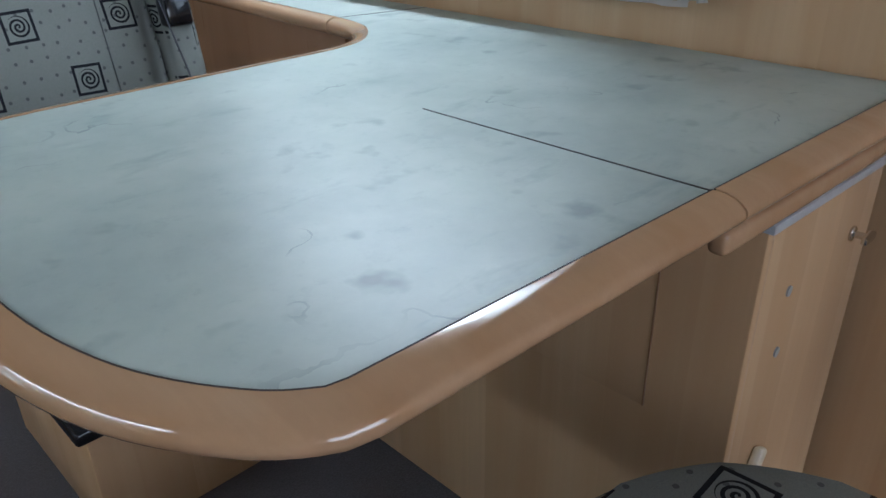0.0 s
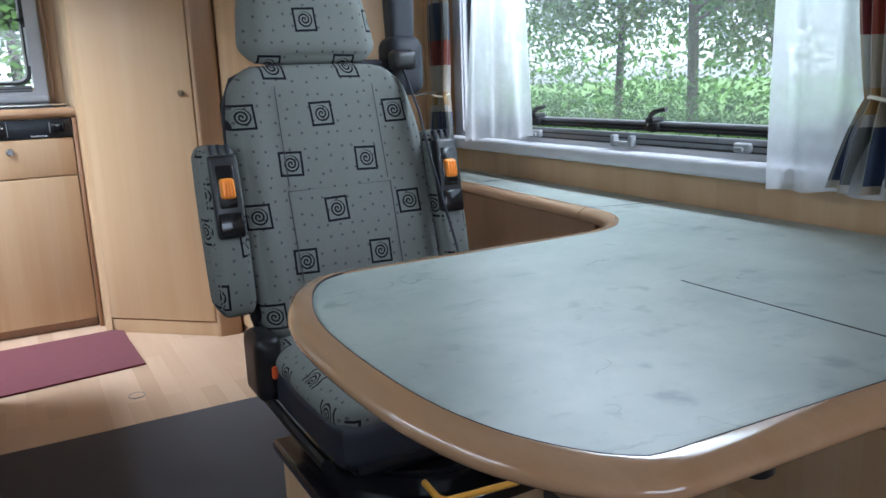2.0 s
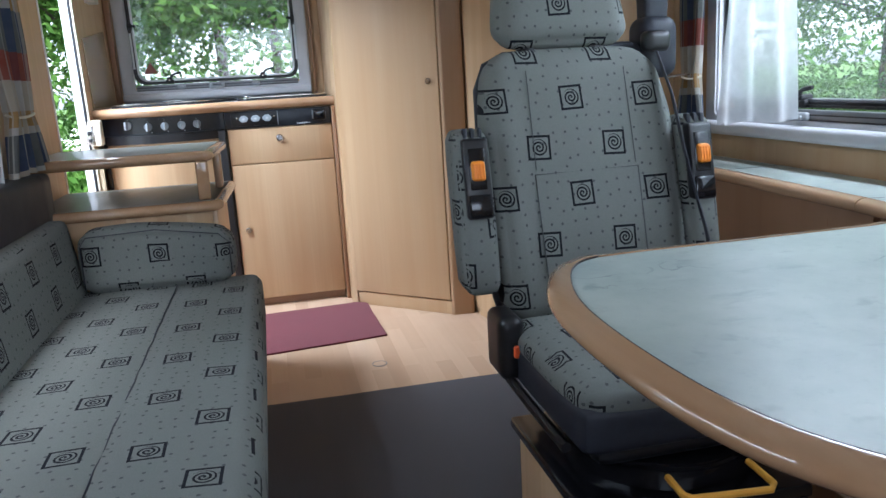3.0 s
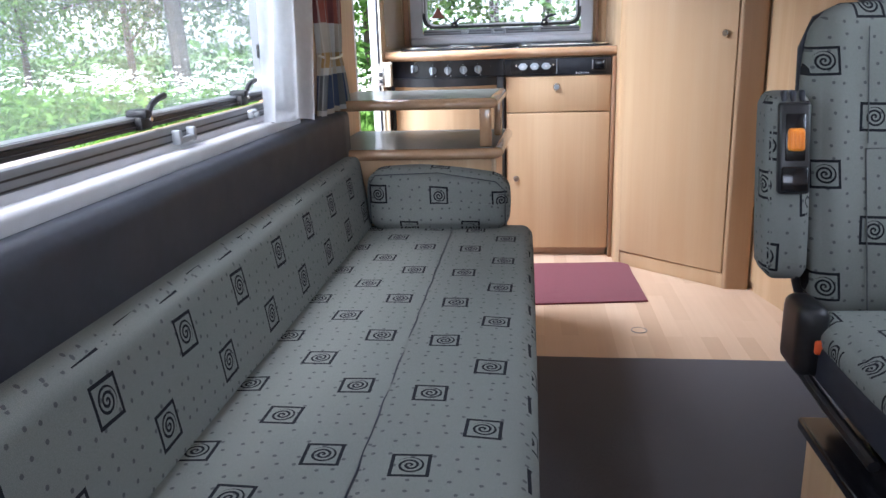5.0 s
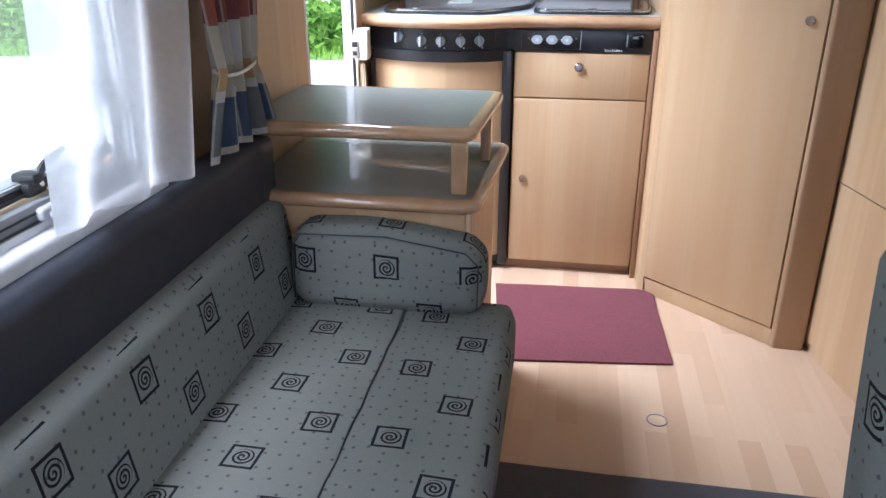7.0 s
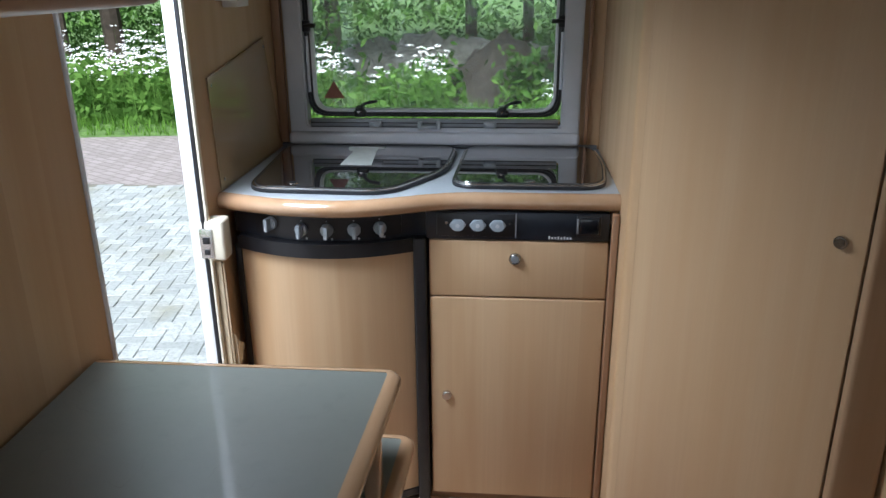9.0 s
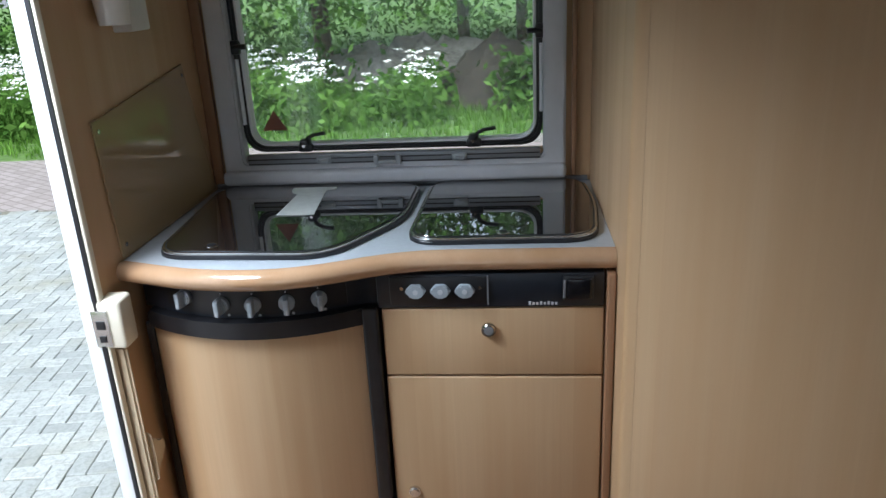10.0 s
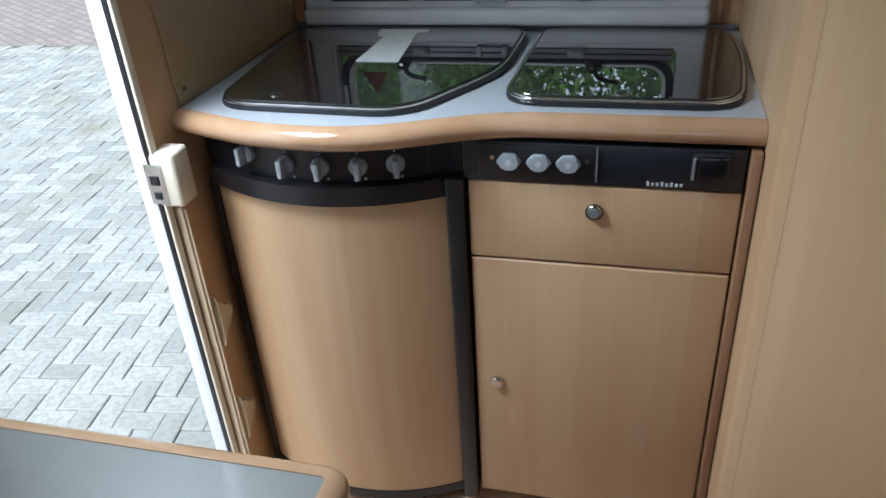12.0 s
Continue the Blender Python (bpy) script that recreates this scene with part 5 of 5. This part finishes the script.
# ---------- curtains ----------
def drape(name, put, u_of, z0, z1, folds, depth, material, label, hem=0.0, nu=60, nv=36):
    """A hanging cloth; u_of(v) gives its two edges at the height share v (0 is the hem)."""
    bm = bmesh.new()
    lay = bm.loops.layers.uv.verify()
    rows = []
    for j in range(nv + 1):
        v = j / nv
        a, b2 = u_of(v)
        row = []
        for i in range(nu + 1):
            s = i / nu
            w = noise.noise(Vector((s * folds * 0.9, v * 1.4, 3.7)))
            w2 = noise.noise(Vector((s * folds * 0.55, v * 0.9, 8.1)))
            d = depth * (0.55 + 0.33 * math.sin(s * folds * 2 * math.pi + 3.0 * w2) + 0.5 * w2 + 0.3 * w)
            z = z0 + (z1 - z0) * v + (1 - v) * hem * (s - 0.5) + (1 - v) ** 6 * 0.012 * w
            row.append(bm.verts.new(put(a + (b2 - a) * s, d, z)))
        rows.append(row)
    for j in range(nv):
        for i in range(nu):
            f = bm.faces.new((rows[j][i], rows[j][i + 1], rows[j + 1][i + 1], rows[j + 1][i]))
            for l, (si, sj) in zip(f.loops, ((i, j), (i + 1, j), (i + 1, j + 1), (i, j + 1))):
                l[lay].uv = (si / nu * 0.32, sj / nv * (z1 - z0))
    bmesh.ops.solidify(bm, geom=bm.faces[:], thickness=0.0012)
    ob = part(name, bm, material)
    return tagged(ob, label, "curtain")


in_w = lambda u, d, z: (XL + 0.044 + d, u, z)
in_e = lambda u, d, z: (XR - 0.048 - d, u, z)
SHEER = "thin white sheer curtain hanging in soft folds"
PLAID = "checked rust, cream and blue curtain gathered by a tie band"
drape("sheer_curtain", in_w, lambda v: (2.06 + 0.10 * v, 2.48 + 0.11 * v), 0.822, 1.60, 2.6, 0.045, "sheer", SHEER, -0.035)
drape("sheer_curtain", in_e, lambda v: (2.015 + 0.08 * v, 2.385 - 0.10 * v), 0.836, 1.60, 3, 0.035, "sheer", SHEER, -0.03)
drape("sheer_curtain", in_e, lambda v: (1.02, 1.303 + 0.01 * v), 0.792, 1.60, 3.2, 0.035, "sheer", SHEER)


def tied(put, u0, u1, z0, tie, flare, folds, depth):
    """A curtain that is drawn in at the height tie and flares to its hem."""
    top = 1.60
    mid = (tie - z0) / (top - z0)

    def u_of(v):
        c = (u0 + u1) / 2
        w = (u1 - u0) / 2
        if v < mid:
            t = v / mid
            k = flare * (1 - t) ** 0.8 + 0.62 * (1 - (1 - t) ** 0.8)
        else:
            k = 0.62 + 0.38 * min(1, (v - mid) / 0.25) ** 0.7
        return c - w * k, c + w * k

    ob = drape("checked_curtain", put, u_of, z0, top, folds, depth, "plaid", PLAID, 0.0, 72, 48)
    c, w = (u0 + u1) / 2, (u1 - u0) / 2 * 0.60
    ring = [put(c + w * math.cos(a), depth * 0.55 + depth * 0.55 * math.sin(a), tie + 0.004 * math.sin(2 * a)) for a in [i * 2 * math.pi / 20 for i in range(21)]]
    part("tie_band", tube(ring, 0.0035, 6), "cream_plastic", ob, "narrow pale tie band")


tied(in_w, 2.545, 2.80, 0.806, 0.960, 1.32, 4, 0.05)
tied(in_e, 1.03, 1.143, 0.802, 0.950, 1.75, 5, 0.045)
tied(in_e, 2.44, 2.56, 0.80, 0.955, 1.2, 4, 0.04)

# ---------- outside ----------
GZ = -0.45
g = part("ground", box(-120, 120, -120, 120, GZ - 0.3, GZ - 0.02), "turf", smooth=False)
tagged(g, "rough grass reaching to the woods", "ground", kind="structure")
LIM = 11.5
pv = part("pavement", prism([(-8.6, -14), (3.2, -14), (3.2, LIM + 0.7), (-2.0, LIM + 0.25), (-6.0, LIM - 0.3), (-14, LIM - 0.6), (-14, 8.0), (-8.6, 4.5)], GZ - 0.06, GZ - 0.008), "paving_far", smooth=False)
tagged(pv, "brick-paved parking ground outside", "pavement", kind="structure")


def tuft(bm, p, h, n, spread, w, rnd):
    for _ in range(n):
        a = rnd.uniform(0, 6.283)
        d = Vector((math.cos(a), math.sin(a), 0))
        b0 = p + d * rnd.uniform(0, spread)
        tip = b0 + d * rnd.uniform(0.1, 0.5) * h + Vector((0, 0, h * rnd.uniform(0.6, 1.1)))
        s = Vector((-d.y, d.x, 0)) * w
        bm.append((b0 - s, b0 + s, tip))


def from_tris(name, tris, material, parent=None, label=""):
    """One mesh of many loose blades or leaves (three or four corners each)."""
    me = bpy.data.meshes.new(name)
    vs, fs = [], []
    for t in tris:
        k = len(vs)
        vs.extend([tuple(p) for p in t])
        fs.append(tuple(range(k, k + len(t))))
    me.from_pydata(vs, [], fs)
    me.materials.append(MATS[material])
    ob = new(name, me)
    if parent:
        ob.parent = parent
        ob.matrix_parent_inverse = parent.matrix_basis.inverted()
    if label:
        tagged(ob, label)
    return ob


def leaf(p, size, rnd):
    n = Vector((rnd.gauss(0, 1), rnd.gauss(0, 1), rnd.gauss(0.5, 1))).normalized()
    a = n.orthogonal().normalized()
    a.rotate(Matrix.Rotation(rnd.uniform(0, 6.283), 3, n))
    b2 = n.cross(a)
    s = size * rnd.uniform(0.6, 1.3)
    return (p - a * s, p - b2 * s * 0.45, p + a * s, p + b2 * s * 0.45)


rnd = random.Random(5)
tris = []
for _ in range(9000):
    x, y = rnd.uniform(-14, 8), rnd.uniform(LIM - 0.5, LIM + 3.5)
    edge = LIM + 0.25 + max(-0.9, min(0.45, (x + 2.0) * 0.1))
    if y > edge:
        tuft(tris, Vector((x, y, GZ - 0.02)), rnd.uniform(0.06, 0.22), 3, 0.05, 0.008, rnd)
for _ in range(4500):
    tuft(tris, Vector((rnd.uniform(3.1, 10), rnd.uniform(-3, 10), GZ - 0.02)), rnd.uniform(0.08, 0.3), 3, 0.05, 0.01, rnd)
for _ in range(5000):
    tuft(tris, Vector((rnd.uniform(-14.5, -8.5), rnd.uniform(-4, 6.0), GZ - 0.02)), rnd.uniform(0.1, 0.35), 3, 0.08, 0.014, rnd)
tagged(from_tris("verge_grass", tris, "grass_blade"), "tall bright green verge grass", "grass", kind="stuff")

# cow parsley along the verge
green, white = [], []


def parsley(p, h, rnd):
    for _ in range(16):
        a = rnd.uniform(0, 6.283)
        q = p + Vector((math.cos(a), math.sin(a), 0)) * rnd.uniform(0, 0.35) + Vector((0, 0, rnd.uniform(0.02, h * 0.75)))
        green.append(leaf(q, 0.085, rnd))
    for _ in range(rnd.randint(1, 3) if noise.noise(p * 0.9) > -0.05 else 0):
        a = rnd.uniform(0, 6.283)
        q = p + Vector((math.cos(a), math.sin(a), 0)) * rnd.uniform(0, 0.25)
        top = q + Vector((rnd.uniform(-0.05, 0.05), rnd.uniform(-0.05, 0.05), h * rnd.uniform(0.75, 1.1)))
        s = Vector((0.006, 0, 0))
        green.append((q - s, q + s, top))
        for _ in range(7):
            c2 = top + Vector((rnd.uniform(-0.06, 0.06), rnd.uniform(-0.06, 0.06), rnd.uniform(-0.015, 0.015)))
            r = rnd.uniform(0.009, 0.018)
            white.append([c2 + Vector((math.cos(k * 1.257) * r, math.sin(k * 1.257) * r * 0.8, 0.4 * math.sin(k * 1.257) * r)) for k in range(5)])


for _ in range(900):
    parsley(Vector((rnd.uniform(-14, -3.6), rnd.uniform(LIM + 0.7, LIM + 3.0), GZ - 0.02)), rnd.uniform(0.7, 1.15), rnd)
for _ in range(34):
    parsley(Vector((rnd.uniform(-3.4, -2.6), rnd.uniform(LIM + 0.9, LIM + 1.6), GZ - 0.02)), rnd.uniform(0.7, 0.95), rnd)
for _ in range(50):
    parsley(Vector((rnd.uniform(-2.25, -1.2), rnd.uniform(LIM + 0.9, LIM + 2.4), GZ - 0.02)), rnd.uniform(0.6, 1.0), rnd)
for _ in range(50):
    parsley(Vector((rnd.uniform(-0.4, 3), rnd.uniform(LIM + 1.0, LIM + 2.4), GZ - 0.02)), rnd.uniform(0.35, 0.6), rnd)
for _ in range(420):
    parsley(Vector((rnd.uniform(-15, -10.5), rnd.uniform(-3, 6.5), GZ - 0.02)), rnd.uniform(0.7, 1.1), rnd)
tagged(from_tris("cow_parsley_leaves", green, "leaf_bright"), "leafy green cow parsley stems on the verge", "wild plants", kind="stuff")
tagged(from_tris("cow_parsley_flowers", white, "petal"), "white cow parsley flower heads", "flowers", kind="stuff")

# earth bank and gravel heap behind the verge
def mound(name, cx, cy, rx, ry, h, material, label, cat):
    bm = bmesh.new()
    bmesh.ops.create_grid(bm, x_segments=40, y_segments=24, size=1.0)
    for v in bm.verts:
        r = min(1.0, math.hypot(v.co.x, v.co.y))
        x, y = cx + v.co.x * rx, cy + v.co.y * ry
        v.co = Vector((x, y, GZ - 0.06 + h * (1 - r * r) * (0.8 + 0.5 * noise.noise(Vector((x * 1.1, y * 1.1, 2))) + 0.35 * noise.noise(Vector((x * 3.7, y * 3.7, 5))))))
    return tagged(part(name, bm, material), label, cat, kind="structure")


mound("earth_bank", -0.4, 15.4, 2.1, 1.7, 0.85, "earth", "bare dark earth bank behind the verge", "bank")
mound("gravel_heap", -2.0, 18.9, 4.2, 1.7, 0.78, "rubble", "pale gravel heap in front of the trees", "heap")


# trees
def tree_mesh(seed, height, crown, leaves, size):
    rnd = random.Random(seed)
    tr = bmesh.new()
    tube([(0, 0, -0.1), (0.05, 0.02, height * 0.3), (0.0, 0.1, height * 0.6), (0.08, 0.05, height * 0.92)], 0.075, 8, tr, 0.25)
    ends = []
    for i in range(13):
        z = height * rnd.uniform(0.13, 0.88)
        a = rnd.uniform(0, 6.283)
        ln = crown * rnd.uniform(0.5, 1.0) * (1.1 - 0.5 * z / height)
        e = Vector((math.cos(a) * ln, math.sin(a) * ln, z + ln * rnd.uniform(0.2, 0.7)))
        m = e * 0.5 + Vector((0, 0, z * 0.5 + 0.1))
        tube([(0.02, 0.02, z), tuple(m), tuple(e)], 0.028, 5, tr, 0.3)
        ends += [e, m, (e + m) / 2]
    lv = []
    for e in ends:
        for _ in range(3):
            c2 = e + Vector((rnd.gauss(0, 0.35), rnd.gauss(0, 0.35), rnd.gauss(0, 0.3)))
            for _ in range(leaves // (len(ends) * 3)):
                lv.append(leaf(c2 + Vector((rnd.gauss(0, 0.26), rnd.gauss(0, 0.26), rnd.gauss(0, 0.2))), size, rnd))
    return tr, lv


protos = []
for i, (mt, hgt, cr) in enumerate((("leaf_tree", 6.5, 2.0), ("leaf_bright", 5.5, 1.9), ("leaf_dark", 7.0, 2.2))):
    tr, lv = tree_mesh(20 + i, hgt, cr, 24000, 0.047)
    ob = thing("broadleaf_tree", (0, 0, 0), "leafy green broadleaf tree at the edge of the lot", "tree", "trees round the lot")
    part("trunk", tr, "bark", ob)
    from_tris("crown", lv, mt, ob)
    protos.append(ob)
spots = []
for i in (0, 1, 2, 3, 4, 6, 7, 8, 9, 10):
    spots.append((-15 + i * 2.6 + rnd.uniform(-0.5, 0.5), rnd.uniform(15.5, 19.0) + (4.5 if 4 <= i <= 6 else 0)))
for i in range(11):
    spots.append((-17.5 - rnd.uniform(0, 3), -3 + i * 1.6 + rnd.uniform(-0.5, 0.5)))
for i in range(8):
    spots.append((12.0 + rnd.uniform(0, 5.0), -4 + i * 3.3 + rnd.uniform(-0.5, 0.5)))
spots += [(-5.2, 15.2), (1.9, 15.2), (-3.9, 17.6), (-1.3, 21.5), (4.4, 14.0)]
for i, (x, y) in enumerate(spots):
    m = pose(x, y, GZ - 0.02, 0, 0, rnd.uniform(0, 360)) @ Matrix.Scale(rnd.uniform(1.25, 1.7) if y > 13 else rnd.uniform(0.85, 1.25), 4)
    if i < 3:
        protos[i].matrix_basis = m
    else:
        copy_thing(protos[i % 3], m)

# undergrowth and far woods
und = []
for cx, cy, r in ((-0.1, 14.0, 0.45), (-1.5, 14.3, 0.4), (0.6, 14.3, 0.6), (-3.6, 15.5, 0.8)):
    for _ in range(420):
        und.append(leaf(Vector((cx + rnd.gauss(0, r * 0.5), cy + rnd.gauss(0, r * 0.4), GZ + abs(rnd.gauss(0, r * 0.8)))), 0.09, rnd))
for _ in range(80000):
    k2 = rnd.random()
    if k2 < 0.45:
        p = Vector((rnd.uniform(-20, 12), rnd.uniform(16.5, 24), 0))
    elif k2 < 0.72:
        p = Vector((rnd.uniform(-24, -17), rnd.uniform(-8, 18), 0))
    else:
        p = Vector((rnd.uniform(11.5, 18), rnd.uniform(-9, 24), 0))
    if -4.6 < p.x < 0.4 and 16 < p.y < 20.5:
        continue
    p.z = GZ + abs(rnd.gauss(0, 1.1)) * (0.7 + 0.5 * noise.noise(p * 0.4)) + (2.6 * rnd.random() if rnd.random() < 0.13 else 0)
    und.append(leaf(p, 0.062, rnd))
tagged(from_tris("undergrowth", und, "leaf_dark"), "dense dark green undergrowth below the trees", "shrubs", kind="stuff")
far = []
for _ in range(16000):
    a = rnd.uniform(0, 6.283)
    r = rnd.uniform(30, 44)
    p = Vector((math.cos(a) * r, 4 + math.sin(a) * r, GZ + 4.5 * rnd.random() ** 2.0))
    far.append(leaf(p, 0.26, rnd))
tagged(from_tris("far_woods", far, "leaf_tree"), "dense woods all round in the distance", "woods", kind="stuff")

bed = part("sand_bed", prism([(-7.25, 2.55), (-1.12, 2.55), (-1.12, 8.95), (-7.25, 8.95)], GZ - 0.007, GZ + 0.012), "sand", pv, "sandy bedding between the pavers", smooth=False)

# paving stones outside the doorway, laid in herringbone
bmp = bmesh.new()
box(-0.0836, 0.0836, -0.0411, 0.0411, -0.03, 0.0, 0.0035, 1, bmp)
stone = bpy.data.meshes.new("paver")
bmp.to_mesh(stone)
bmp.free()
stone.materials.append(MATS["paver"])
tv = [v.co.copy() for v in stone.vertices]
tf = [tuple(p.vertices) for p in stone.polygons]
rest_v, rest_f = [], []
spots = []
ROT = Matrix.Rotation(radians(8), 4, "Z")
for i in range(-80, 81):
    for j in range(-60, 61):
        for o in (0, 1):
            x = i * 0.1 + j * 0.2
            y = i * 0.1 - j * 0.2
            c2 = Vector((x + (0.1 if o == 0 else 0.05), y + (0.05 if o == 0 else 0.1) + (0.0 if o == 0 else 0.1), 0))
            p = ROT @ (c2 * 0.85) + Vector((-3.4, 5.6, 0))
            if -7.2 < p.x < -1.15 and 2.6 < p.y < 8.9:
                spots.append((p, o))
spots.sort(key=lambda s: (s[0] - Vector((-1.6, 3.9, 0))).length)
for n, (p, o) in enumerate(spots):
    r1 = random.Random(n)
    m = Matrix.Translation((p.x, p.y, GZ + 0.022 + r1.uniform(-0.003, 0.003))) @ ROT @ pose(0, 0, 0, r1.uniform(-0.7, 0.7), r1.uniform(-0.7, 0.7), 90 * o)
    if n < 300:
        ob = new("paver", stone)
        ob.parent = pv
        ob.matrix_basis = m
    else:
        k3 = len(rest_v)
        rest_v.extend([tuple(m @ v) for v in tv])
        rest_f.extend([tuple(a + k3 for a in f) for f in tf])
me = bpy.data.meshes.new("pavers")
me.from_pydata(rest_v, [], rest_f)
me.materials.append(MATS["paver"])
ob = new("pavers", me)
ob.parent = pv
tagged(ob, "pale herringbone concrete pavers", kind="stuff")
